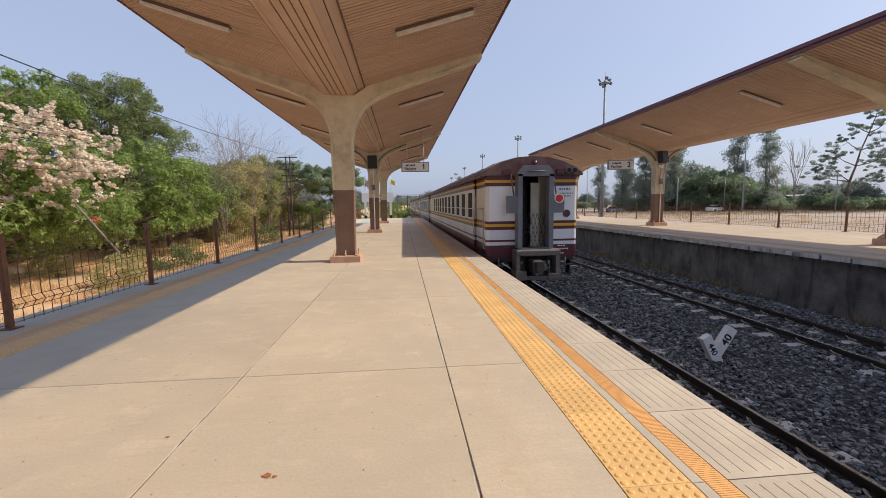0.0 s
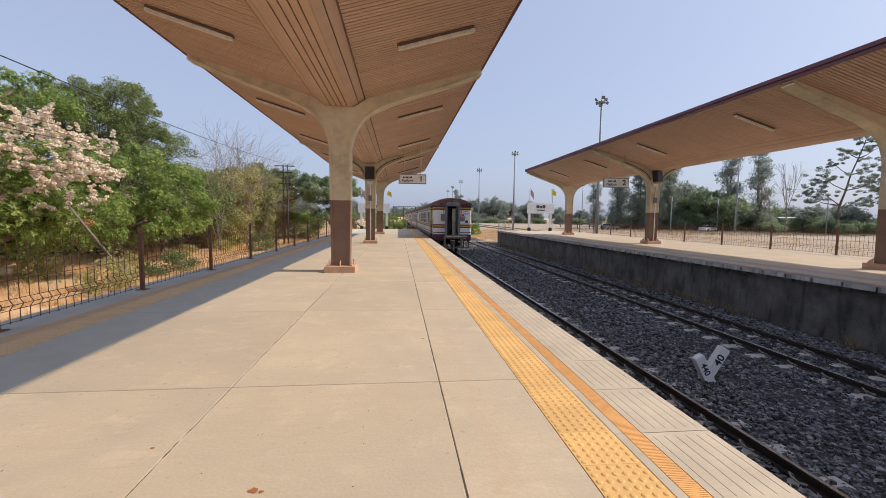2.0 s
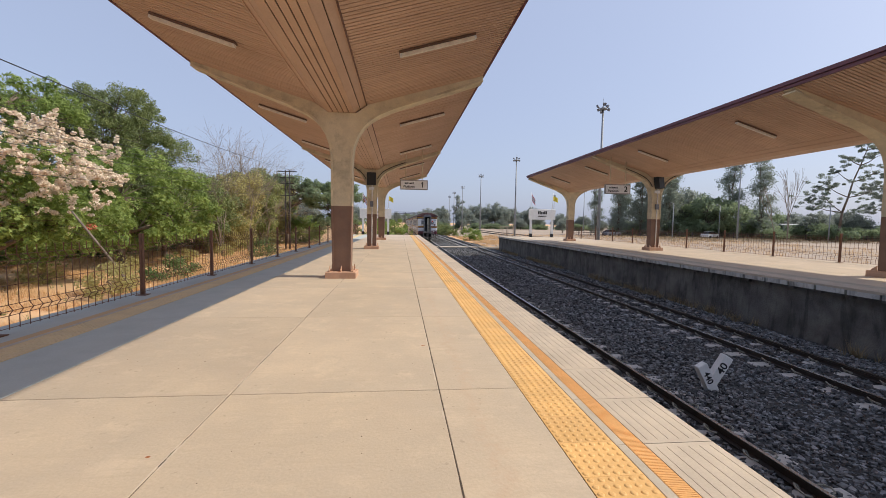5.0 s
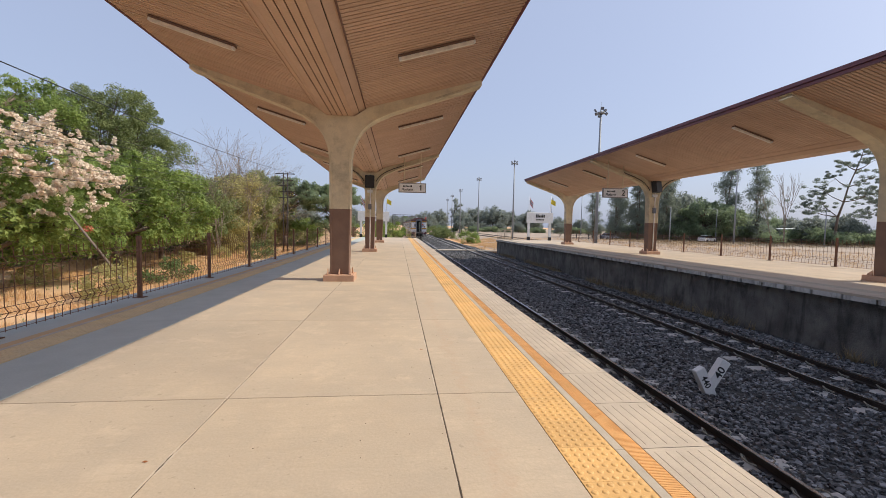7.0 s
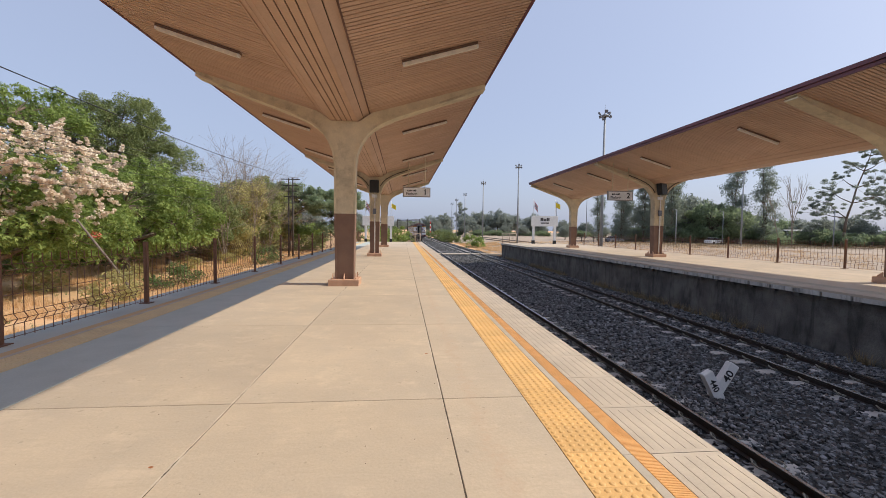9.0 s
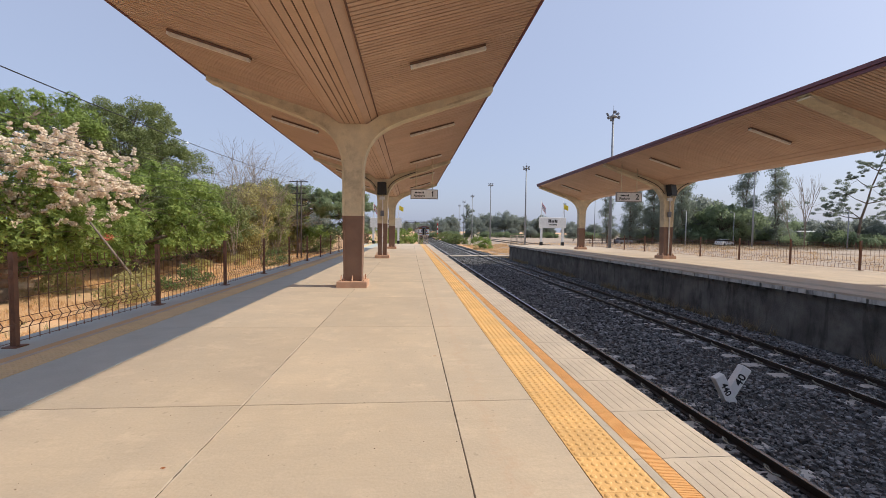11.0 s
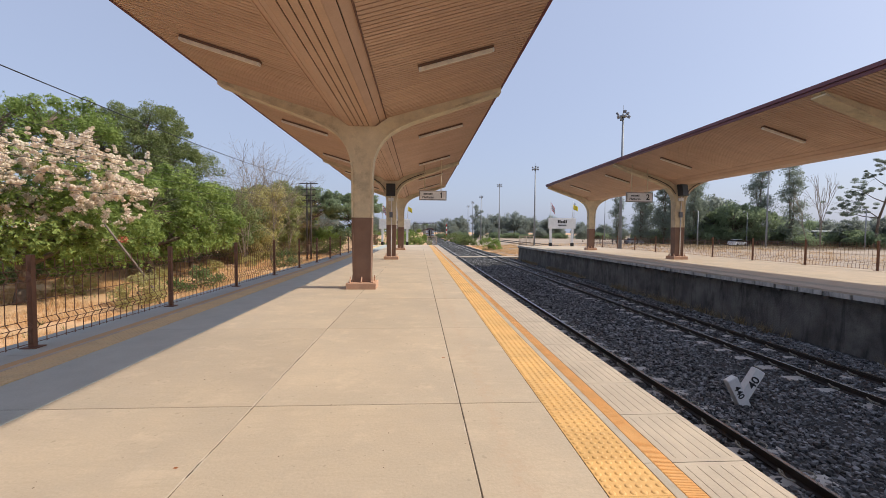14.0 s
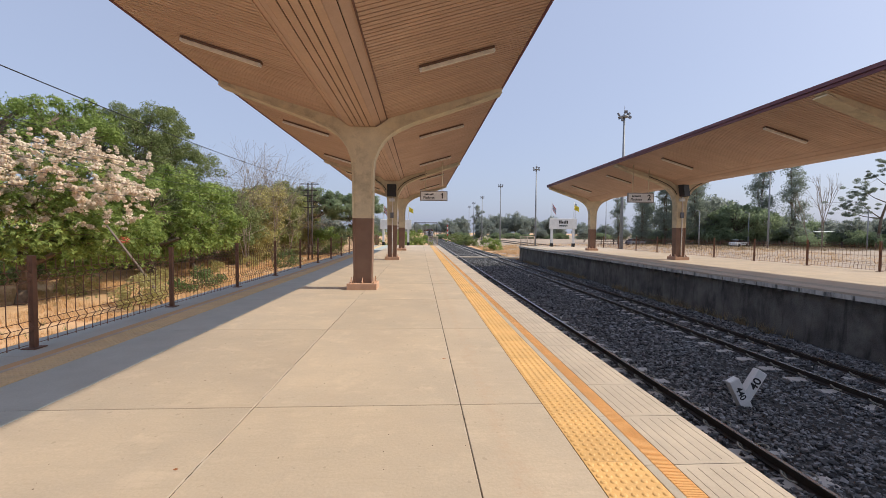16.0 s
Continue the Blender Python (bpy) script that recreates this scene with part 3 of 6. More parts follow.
def column(cx, cy, z0, drop=0.0):
    t = thing("canopy_column", "cream concrete column with curved rib arms, lower part painted brown", "column", "canopy columns", "", (cx, cy, z0))
    r, l = rib_curve(1), rib_curve(-1)
    if drop:
        r, l = ([(x, z + max(0, abs(x) - 1.2) * 0.035 if i < 11 else z) for i, (x, z) in enumerate(q)] for q in (r, l))
    top = [(0.70, 4.56), (0.66, 4.53), (0.36, 4.315), (-0.36, 4.315), (-0.66, 4.53), (-0.70, 4.56)]
    prof = [(0.258, 1.9)] + r + top + l[::-1] + [(-0.258, 1.9)]
    bm = bmesh.new()
    slab(bm, prof, -0.17, 0.17)
    bmesh.ops.triangulate(bm, faces=[f for f in bm.faces if len(f.verts) > 4])
    part("rib", bm, M_CONC, t)
    for s in (-1, 1):
        bm = bmesh.new()
        pts = [(s * 0.258, 1.9)] + rib_curve(s)[:-1]
        for (x0, a), (x1, b) in zip(pts[:-1], pts[1:]):
            d = Vector((x1 - x0, b - a)).normalized()
            nx, nz = d.y * s, -d.x * s
            q = [(x0 + nx * 0.012, a + nz * 0.012), (x1 + nx * 0.012, b + nz * 0.012), (x1 - nx * 0.04, b - nz * 0.04), (x0 - nx * 0.04, a - nz * 0.04)]
            slab(bm, q, -0.20, 0.20)
        part("rib_edge", bm, M_CONC, t)
    bm = bmesh.new()
    slab(bm, [(-0.225, 0.17), (0.225, 0.17), (0.258, 1.898), (-0.258, 1.898)], -0.172, 0.172)
    part("shaft", bm, M_BROWN, t, "brown painted column foot")
    for s in (-1, 1):
        bm = bmesh.new()
        slab(bm, [(s * 0.237, 0.17), (s * 0.197, 0.17), (s * 0.228, 1.898), (s * 0.27, 1.898)], -0.20, 0.20)
        part("shaft_edge", bm, M_BROWN, t)
    bm = bmesh.new()
    cbox(bm, -0.39, 0.39, -0.39, 0.39, 0.0, 0.17, 0.015)
    part("pedestal", bm, M_BASE, t, "salmon painted concrete pedestal")
    for gx, gy in ((-0.3, -0.22), (0.0, -0.22), (0.3, -0.22), (-0.3, 0.22), (0.0, 0.22), (0.3, 0.22)):
        bm = bmesh.new()
        sy = 1 if gy > 0 else -1
        slab(bm, [(gy - sy * 0.05, 0.17), (gy + sy * 0.1, 0.17), (gy + sy * 0.1, 0.2), (gy - sy * 0.05, 0.32)], gx - 0.012, gx + 0.012, "x")
        part("gusset", bm, M_BASE, t)
    if drop:
        for o in t.children:
            for v in o.data.vertices:
                if v.co.z > 1.0:
                    v.co.z -= drop * min(1.0, (v.co.z - 1.0) / 1.5)
    return t

def canopy(cx, z0, cols, name):
    y0, y1 = ROOF_BACK, cols[-1] + 0.35
    t = thing(name, "long butterfly station canopy with brown slatted soffit", "canopy", "platform canopies", "", (cx, 0, z0))
    rng = random.Random(11)
    for s, nm in ((-1, "soffit_wing"), (1, "soffit_wing")):
        bm = bmesh.new()
        y = y1
        while y > y0:
            d = 0.11
            g = 0.026
            a = [(s * 0.64, soffit_z(0.65)), (s * 3.72, soffit_z(3.72))]
            drop = rng.uniform(-0.003, 0.003)
            for yy0, yy1 in ((y - d + g, y),):
                v = [bm.verts.new((a[0][0], yy0, a[0][1] + drop)), bm.verts.new((a[1][0], yy0, a[1][1] + drop)), bm.verts.new((a[1][0], yy1, a[1][1] + drop)), bm.verts.new((a[0][0], yy1, a[0][1] + drop))]
                w = [bm.verts.new((p.co.x, p.co.y, p.co.z + 0.025)) for p in v]
                f = [bm.faces.new(v), bm.faces.new(w[::-1])]
                for i in range(4):
                    j = (i + 1) % 4
                    f.append(bm.faces.new((v[j], v[i], w[i], w[j])))
            y -= d
        bmesh.ops.recalc_face_normals(bm, faces=bm.faces)
        tagged(part(nm, bm, M_SOFFIT, t), kind="stuff")
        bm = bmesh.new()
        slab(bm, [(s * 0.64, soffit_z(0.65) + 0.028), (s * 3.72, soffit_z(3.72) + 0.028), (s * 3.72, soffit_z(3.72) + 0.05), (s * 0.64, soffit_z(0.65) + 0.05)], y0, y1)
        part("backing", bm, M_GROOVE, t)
        bm = bmesh.new()
        slab(bm, [(s * 3.705, 5.43), (s * 3.76, 5.43), (s * 3.76, 5.52), (s * 3.705, 5.52)], y0, y1)
        slab(bm, [(s * 3.725, 5.525), (s * 3.80, 5.525), (s * 3.80, 5.63), (s * 3.725, 5.63)], y0, y1)
        part("fascia", bm, M_FASCIA, t, "maroon painted edge fascia")
        bm = bmesh.new()
        slab(bm, [(s * 0.645, 4.518), (s * 0.672, 4.524), (s * 0.672, 4.56), (s * 0.645, 4.56)], y0, y1)
        part("trim", bm, M_TRIM if s > 0 else M_SOFFIT, t, "dark trim where wing and trough meet")
        bm = bmesh.new()
        slab(bm, [(0.0, 4.95), (s * 3.72, 5.60), (s * 3.72, 5.64), (0.0, 4.99)], y0 - 0.1, y1 + 0.05)
        part("roof_sheet", bm, M_ROOF, t)
    # the boarded trough under the spine: flat bottom, two sloping sides
    for (xa, za), (xb, zb), n in (((-0.642, 4.535), (-0.345, 4.325), 2), ((-0.34, 4.32), (0.34, 4.32), 5), ((0.345, 4.325), (0.642, 4.535), 2)):
        L = math.hypot(xb - xa, zb - za)
        ux, uz = (xb - xa) / L, (zb - za) / L
        def at(d, h):
            return (xa + ux * d - uz * h, za + uz * d + ux * h)
        for i in range(n):
            p, q = L * i / n + (0.010 if i else 0.0), L * (i + 1) / n - (0.010 if i < n - 1 else 0.0)
            bm = bmesh.new()
            slab(bm, [at(p, 0), at(q, 0), at(q, 0.022), at(p, 0.022)], y0, y1)
            part("spine_board", bm, M_SOFFIT, t)
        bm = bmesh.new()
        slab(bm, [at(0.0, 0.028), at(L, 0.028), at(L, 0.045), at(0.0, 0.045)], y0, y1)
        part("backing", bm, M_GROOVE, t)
    # end boards
    for y in (y1, y0):
        bm = bmesh.new()
        slab(bm, [(-3.72, 5.45), (-0.66, 4.545), (-0.36, 4.33), (0.36, 4.33), (0.66, 4.545), (3.72, 5.45), (3.72, 5.6), (0, 4.96), (-3.72, 5.6)], y, y + 0.03)
        bmesh.ops.triangulate(bm, faces=[f for f in bm.faces if len(f.verts) > 4])
        part("end_board", bm, M_SOFFIT, t)
    return t


def lamp(cx, y, z0, s):
    a, b = 1.5, 2.98
    za, zb = soffit_z(a) - 0.0, soffit_z(b) - 0.0
    t = thing("ceiling_light", "slim unlit tube light under the canopy soffit", "lamp", "canopy tube lights", "", (cx, y, z0))
    ang = math.atan2(zb - za, b - a)
    L = math.hypot(b - a, zb - za)
    m = Matrix.LocRotScale((s * a, 0, za), Euler((0, -ang if s > 0 else math.pi + ang, 0)), None)
    if s < 0:
        m = Matrix.LocRotScale((-a, 0, za), Euler((0, ang, 0)), None) @ Matrix.Diagonal((-1, 1, 1, 1))
    for name, args, mm in (("tray", (0, L, -0.06, 0.075, -0.05, -0.004), M_LAMPBOX), ("tube", (0.04, L - 0.04, -0.045, 0.03, -0.115, -0.052), M_TUBE), ("tube_clip", (L * 0.3, L * 0.3 + 0.025, 0.0, 0.045, -0.092, -0.051), M_LAMPBOX), ("tube_clip", (L * 0.7, L * 0.7 + 0.025, 0.0, 0.045, -0.092, -0.051), M_LAMPBOX), ("end_cap", (0.0, 0.04, -0.045, 0.045, -0.105, -0.051), M_WHITE), ("end_cap", (L - 0.04, L, -0.045, 0.045, -0.105, -0.051), M_WHITE)):
        bm = bmesh.new()
        cbox(bm, *args, 0.004)
        bmesh.ops.transform(bm, matrix=m, verts=bm.verts)
        if s < 0:
            bmesh.ops.reverse_faces(bm, faces=bm.faces)
        part(name, bm, mm, t)

# Dark brown bracket; the tray's shadow beside the tube is in this colour too.
M_LAMPBOX = mat("lamp brown with tray shadow", (0.17, 0.10, 0.07), None, 0.5, 5, 60, 0.05)

def text(name, body, size, material, parent, m, depth=0.002):
    cu = bpy.data.curves.new(name, "FONT")
    cu.body, cu.size, cu.extrude, cu.offset = body, size, depth, size * 0.018
    cu.align_x, cu.align_y = "CENTER", "CENTER"
    tmp = bpy.data.objects.new(name, cu)
    scene.collection.objects.link(tmp)
    dg = bpy.context.evaluated_depsgraph_get()
    me = bpy.data.meshes.new_from_object(tmp.evaluated_get(dg))
    bpy.data.objects.remove(tmp)
    me.materials.clear()
    me.materials.append(material)
    ob = new(name, me)
    ob.parent = parent
    ob.matrix_basis = m
    return ob

def platform_sign(x0, x1, y, z0, z1, number, top):
    w, h = x1 - x0, z1 - z0
    t = thing("platform_sign", f"white hanging sign reading Platform {number} in black", "sign", "platform signs", "", ((x0 + x1) / 2, y, (z0 + z1) / 2))
    bm = bmesh.new()
    cbox(bm, -w / 2, w / 2, -0.05, 0.05, -h / 2, h / 2, 0.006)
    part("frame", bm, M_SIGNFRAME, t)
    bm = bmesh.new()
    box(bm, -w / 2 + 0.045, w / 2 - 0.045, -0.056, -0.049, -h / 2 + 0.045, h / 2 - 0.045)
    part("panel", bm, M_SIGN, t)
    up = Euler((radians(90), 0, 0)).to_matrix().to_4x4()
    text("number", str(number), h * 0.8, M_BLACK, t, Matrix.Translation((w * 0.31, -0.058, 0.0)) @ up)
    if number == 1:
        bm = bmesh.new()
        slab(bm, [(w * 0.31 - 0.004, h * 0.28), (w * 0.31 - 0.004, h * 0.20), (w * 0.31 - 0.075, h * 0.10), (w * 0.31 - 0.075, h * 0.17)], -0.060, -0.0565)
        part("number_flag", bm, M_BLACK, t)
    text("wording", "Platform", h * 0.34, M_BLACK, t, Matrix.Translation((-w * 0.18, -0.058, -h * 0.19)) @ up)
    rng = random.Random(4)
    bm = bmesh.new()
    x = -w * 0.34
    for k in range(7):
        d = w * 0.036
        box(bm, x, x + d, -0.060, -0.055, h * 0.07, h * 0.07 + h * rng.uniform(0.14, 0.2))
        x += d + w * 0.012
    part("script_bars", bm, M_BLACK, t)
    for s in (-1, 1):
        bm = bmesh.new()
        rod(bm, (s * w * 0.30, 0, h / 2), (s * w * 0.30, 0, top(((x0 + x1) / 2) + s * w * 0.30) - (z0 + z1) / 2), 0.022)
        part("hanger", bm, M_CONC, t)

M_SIGNFRAME = mat("sign frame", (0.30, 0.27, 0.24), None, 0.5, 5, 60, 0.05)
M_SIGN = mat("sign face", (0.86, 0.84, 0.79), None, 0.5, 3, 60, 0.03)

# ---------- fences ----------
def fence_panel_mesh(L=3.0, h=1.12):
    bm = bmesh.new()
    prof = [(0, 0.04), (0, 0.22), (0.05, 0.29), (0, 0.36), (0, 0.86), (0.05, 0.93), (0, 1.0), (0, h)]
    n = 19
    for i in range(n + 1):
        y = 0.05 + i * (L - 0.10) / n
        for (a, za), (b, zb) in zip(prof[:-1], prof[1:]):
            rod(bm, (a, y, za), (b, y, zb), 0.0055, 0.0055, 4, False)
    for x, z in ((0, 0.06), (0, 0.22), (0.05, 0.29), (0, 0.36), (0, 0.61), (0, 0.86), (0.05, 0.93), (0, 1.0)):
        rod(bm, (x, 0.03, z), (x, L - 0.03, z), 0.0055, 0.0055, 4, False)
    return mesh_of(bm, "mesh_panel", M_FENCE)

def fence(x, z, y0, n, step, label, group):
    panel = fence_panel_mesh(step)
    post = shared(lambda q: (cbox(q, -0.032, 0.032, -0.032, 0.032, 0.0, 1.2, 0.004), None), "post", M_FENCE)
    plate = shared(lambda q: cbox(q, -0.09, 0.09, -0.09, 0.09, 0.0, 0.014, 0.003), "foot_plate", M_FENCE)
    for i in range(n):
        t = thing("mesh_fence", label, "fence", group, "", (x, y0 + i * step, z))
        part("post", post, None, t)
        part("foot_plate", plate, None, t)
        part("mesh_panel", panel, None, t)

platform_one()
platform_two()
track(TRACK_1, BACK, 420, "track_1")
track(TRACK_2, BACK, 420, "track_2")
ballast()
canopy(-1.55, 0, COLS_1, "platform_canopy")
canopy(14.28, P2_Z - 0.24, COLS_2, "platform_canopy")
for y in COLS_1:
    column(-1.53, y, 0)
for y in COLS_2[1:]:
    column(14.28, y, P2_Z, 0.24)
for k in range(6):
    for s in (-1, 1):
        lamp(-1.55, 2.6 + 5.9 * k, 0, s)
        lamp(14.28, 1.85 + 5.8 * k, P2_Z - 0.24, s)
platform_sign(-0.01, 1.38, 21.5, 3.14, 3.63, 1, lambda x: soffit_z(x + 1.55))
platform_sign(10.85, 12.27, 21.6, 3.19, 3.70, 2, lambda x: P2_Z - 0.24 + soffit_z(x - 14.28))
fence(-4.97, 0, -0.2, 17, 3.0, "brown welded wire fence panel on steel post", "platform fence")
fence(18.1, P2_Z, -3.0, 15, 3.1, "dark brown welded wire fence panel on steel post", "island platform fence")

# ---------- train ----------
M_MAROON = mat("maroon coach paint", (0.10, 0.018, 0.028), (0.08, 0.015, 0.024), 0.35, 1.5, 40, 0.03, stain=0.35, dark=(0.06, 0.03, 0.03))
M_YELLOW = mat("yellow stripe paint", (0.75, 0.42, 0.03), None, 0.4, 2, 40, 0.02, stain=0.2)
M_CREAM = mat("cream coach paint", (0.74, 0.70, 0.61), (0.66, 0.62, 0.54), 0.35, 1.2, 40, 0.03, stain=0.3, dark=(0.38, 0.33, 0.27))
M_SILVER = mat("silver grey coach paint", (0.70, 0.73, 0.79), (0.62, 0.65, 0.70), 0.35, 1.2, 40, 0.03, stain=0.35, dark=(0.33, 0.30, 0.28))
M_SOOT = mat("sooty maroon paint", (0.17, 0.09, 0.08), (0.09, 0.03, 0.036), 0.6, 1.6, 40, 0.08, stain=0.6, dark=(0.21, 0.17, 0.15))
M_TROOF = mat("sooty roof paint", (0.20, 0.135, 0.115), (0.13, 0.09, 0.08), 0.7, 1.0, 30, 0.1, stain=0.4)
M_GANG = mat("grey gangway steel", (0.17, 0.185, 0.215), (0.14, 0.15, 0.175), 0.55, 3, 50, 0.1, stain=0.35)
M_UNDER = mat("grimy underframe", (0.07, 0.06, 0.055), (0.05, 0.044, 0.04), 0.85, 5, 50, 0.3)
M_FRAMEG = mat("grimy grey steel", (0.16, 0.145, 0.135), None, 0.8, 5, 50, 0.2, stain=0.4)
M_GLASS = glass("dark window glass", (0.012, 0.014, 0.016), 0.2)
M_GLASS.node_tree.nodes["Principled BSDF"].inputs["Specular IOR Level"].default_value = 0.2
M_COACHW = mat("bluish white coach paint", (0.83, 0.85, 0.88), (0.76, 0.79, 0.83), 0.3, 1.2, 40, 0.03, stain=0.2, dark=(0.55, 0.52, 0.48))
M_DOOR = mat("beige inner door", (0.60, 0.57, 0.46), None, 0.5, 2, 40, 0.05)
M_RED = mat("red disc", (0.65, 0.03, 0.02), None, 0.4, 5, 50, 0.02)
# Dark inner door tone, also painted in as shade behind open windows.
M_DARK = mat("dark panel and interior shade", (0.03, 0.033, 0.04), None, 0.8, 5, 50, 0.05)

COACH_L, HALF = 23.6, 1.33
BANDS = [(1.02, 1.40, 0), (1.40, 1.50, 2), (1.50, 1.56, 0), (1.56, 1.85, 2), (1.85, 1.94, 0), (1.94, 2.02, 1), (2.02, 2.10, 0), (2.10, 3.10, 3), (3.10, 3.20, 0), (3.20, 3.28, 1), (3.28, 3.42, 0)]

def roof_prof(g=0.0):
    return [(1.46 + g, 3.40), (1.46 + g, 3.46), (1.25, 3.64), (0.9, 3.82), (0.47, 3.94), (0.0, 3.98), (-0.47, 3.94), (-0.9, 3.82), (-1.25, 3.64), (-1.46 - g, 3.46), (-1.46 - g, 3.40)]

def coach(last):
    t = thing("railway_coach", "maroon, white and silver passenger coach with yellow stripes" if last else "cream and silver passenger coach with maroon stripes", "coach", "train coaches")
    mats = [M_MAROON, M_YELLOW, M_SILVER, M_CREAM]
    names = ["maroon_band", "yellow_stripe", "silver_band", "cream_band"]
    for z0, z1, k in BANDS:
        bm = bmesh.new()
        for s in (-1, 1):
            box(bm, s * HALF - 0.03, s * HALF + 0.03, 2.1, COACH_L, z0, z1)
        # the far end
        box(bm, -HALF + 0.03, HALF - 0.03, COACH_L - 0.06, COACH_L - 0.001, z0, z1)
        # rounded corner posts
        for s in (-1, 1):
            slab(bm, [(s * (HALF - 0.06), 0.0), (s * (HALF - 0.01), 0.025), (s * (HALF + 0.03), 0.09), (s * (HALF + 0.03), 0.16), (s * (HALF - 0.06), 0.16)], z0, z1, "z")
            if z0 < 2.05 or z0 > 3.0:
                box(bm, s * (HALF - 0.08) - 0.03, s * (HALF - 0.08) + 0.03, 0.16, 2.1, z0, z1)
        part(names[k], bm, mats[k], t)
        for x0, x1 in ((-HALF + 0.06, -0.5), (0.5, HALF - 0.06)):
            bm = bmesh.new()
            box(bm, x0, x1, 0.0, 0.06, z0, z1)
            part("end_" + names[k] if k != 3 else "end_panel", bm, [M_MAROON, M_YELLOW, M_SILVER, M_COACHW][k], t)
    # recessed side doors
    for s in (-1, 1):
        bm = bmesh.new()
        box(bm, s * (HALF - 0.08) - 0.02, s * (HALF - 0.08) + 0.02, 0.16, 2.1, 2.1, 3.1)
        part("side_door", bm, M_CREAM, t)
        for yy, far, zz in ((0.3, 0.75, 1.3), (1.95, 1.0, 1.5)):
            bm = bmesh.new()
            x = s * (HALF + 0.06)
            rod(bm, (x, yy, zz), (x, yy, 2.40), 0.018)
            rod(bm, (x, yy, 2.40), (x, far, 2.46), 0.018)
            for a, b in ((yy, zz), (far, 2.46)):
                rod(bm, (x, a, b), (s * (HALF - 0.06), a, b), 0.018)
            part("grab_rail", bm, M_DOOR, t, "cream painted grab rail")
    # side windows: flat dark panels stand for the shade inside the openings
    for s in (-1, 1):
        for k in range(11):
            y = 2.78 + 1.66 * k
            w = part("window", (lambda q: (box(q, s * (HALF + 0.03) - 0.008, s * (HALF + 0.03) + 0.008, y - 0.46, y + 0.46, 2.14, 3.0), q)[1])(bmesh.new()), M_DARK, t, "open window, its inner shade a dark panel")
            bm = bmesh.new()
            x0, x1 = s * (HALF + 0.03) - 0.012, s * (HALF + 0.03) + 0.022
            box(bm, x0, x1, y - 0.52, y - 0.455, 2.1, 3.04), box(bm, x0, x1, y + 0.455, y + 0.52, 2.1, 3.04)
            box(bm, x0, x1, y - 0.455, y + 0.455, 2.08, 2.145), box(bm, x0, x1, y - 0.455, y + 0.455, 2.995, 3.06)
            box(bm, x0, x1 - 0.01 * s, y - 0.455, y + 0.455, 2.44, 2.47)
            part("window_frame", bm, M_WHITE, w)
    # roof with a domed end
    bm = bmesh.new()
    rings = []
    for y, k in ((-0.10, 0.90), (0.0, 0.96), (0.25, 0.99), (0.9, 1.0), (COACH_L - 0.9, 1.0), (COACH_L - 0.1, 0.99), (COACH_L + 0.05, 0.93)):
        rings.append([bm.verts.new((x, y, 3.40 + (z - 3.40) * k)) for x, z in roof_prof()])
    for a, b in zip(rings[:-1], rings[1:]):
        for i in range(len(a) - 1):
            bm.faces.new((a[i], a[i + 1], b[i + 1], b[i])).smooth = True
    bm.faces.new(rings[0]), bm.faces.new(rings[-1][::-1])
    for a, b in zip(rings[:-1], rings[1:]):
        bm.faces.new((a[-1], a[0], b[0], b[-1]))
    bmesh.ops.recalc_face_normals(bm, faces=bm.faces)
    part("roof", bm, M_TROOF, t, "sooty dark arched roof")
    bm = bmesh.new()
    p = [(x * 0.985, 3.41 + (z - 3.41) * 0.93) for x, z in roof_prof()]
    slab(bm, p, -0.118, -0.102)
    bmesh.ops.triangulate(bm, faces=[f for f in bm.faces if len(f.verts) > 4])
    part("roof_end", bm, M_SOOT, t, "dusty maroon roof end panel")
    for k in range(5):
        bm = bmesh.new()
        cbox(bm, -0.25, 0.25, 2.4 + 4.6 * k, 3.3 + 4.6 * k, 3.90, 4.0, 0.04)
        part("roof_vent", bm, M_TROOF, t)
    for k in range(12):
        y = 1.2 + 1.95 * k
        bm = bmesh.new()
        pr = [(x, z + 0.004) for x, z in roof_prof()[1:-1]]
        for (xa, za), (xb, zb) in zip(pr[:-1], pr[1:]):
            slab(bm, [(xa, za), (xb, zb), (xb, zb + 0.014), (xa, za + 0.014)], y, y + 0.05)
        part("roof_rib", bm, M_TROOF, t)
    for s in (-1, 1):
        bm = bmesh.new()
        box(bm, s * 1.47 - 0.02, s * 1.47 + 0.02, 0.2, COACH_L - 0.2, 3.38, 3.41)
        part("gutter", bm, M_MAROON, t)
    # floor, underframe, bogies
    bm = bmesh.new()
    box(bm, -HALF + 0.04, HALF - 0.04, 0.05, COACH_L - 0.05, 0.92, 1.05)
    part("floor", bm, M_UNDER, t)
    bm = bmesh.new()
    box(bm, -0.5, 0.5, 1.5, COACH_L - 1.5, 3.1, 3.3)
    part("ceiling_duct", bm, M_DARK, t)
    bm = bmesh.new()
    box(bm, -HALF + 0.05, -0.45, 0.5, 0.55, 1.05, 3.4)
    box(bm, 0.33, HALF - 0.05, 0.5, 0.55, 1.05, 3.4)
    part("inner_wall", bm, M_DOOR, t)
    bm = bmesh.new()
    box(bm, -0.45, -0.02, 0.52, 0.56, 1.05, 3.3)
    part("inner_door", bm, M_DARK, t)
    bm = bmesh.new()
    box(bm, 0.0, 0.26, 0.16, 0.2, 1.1, 3.2)
    part("inner_door", bm, M_DOOR, t, "pale beige inner door, half open")
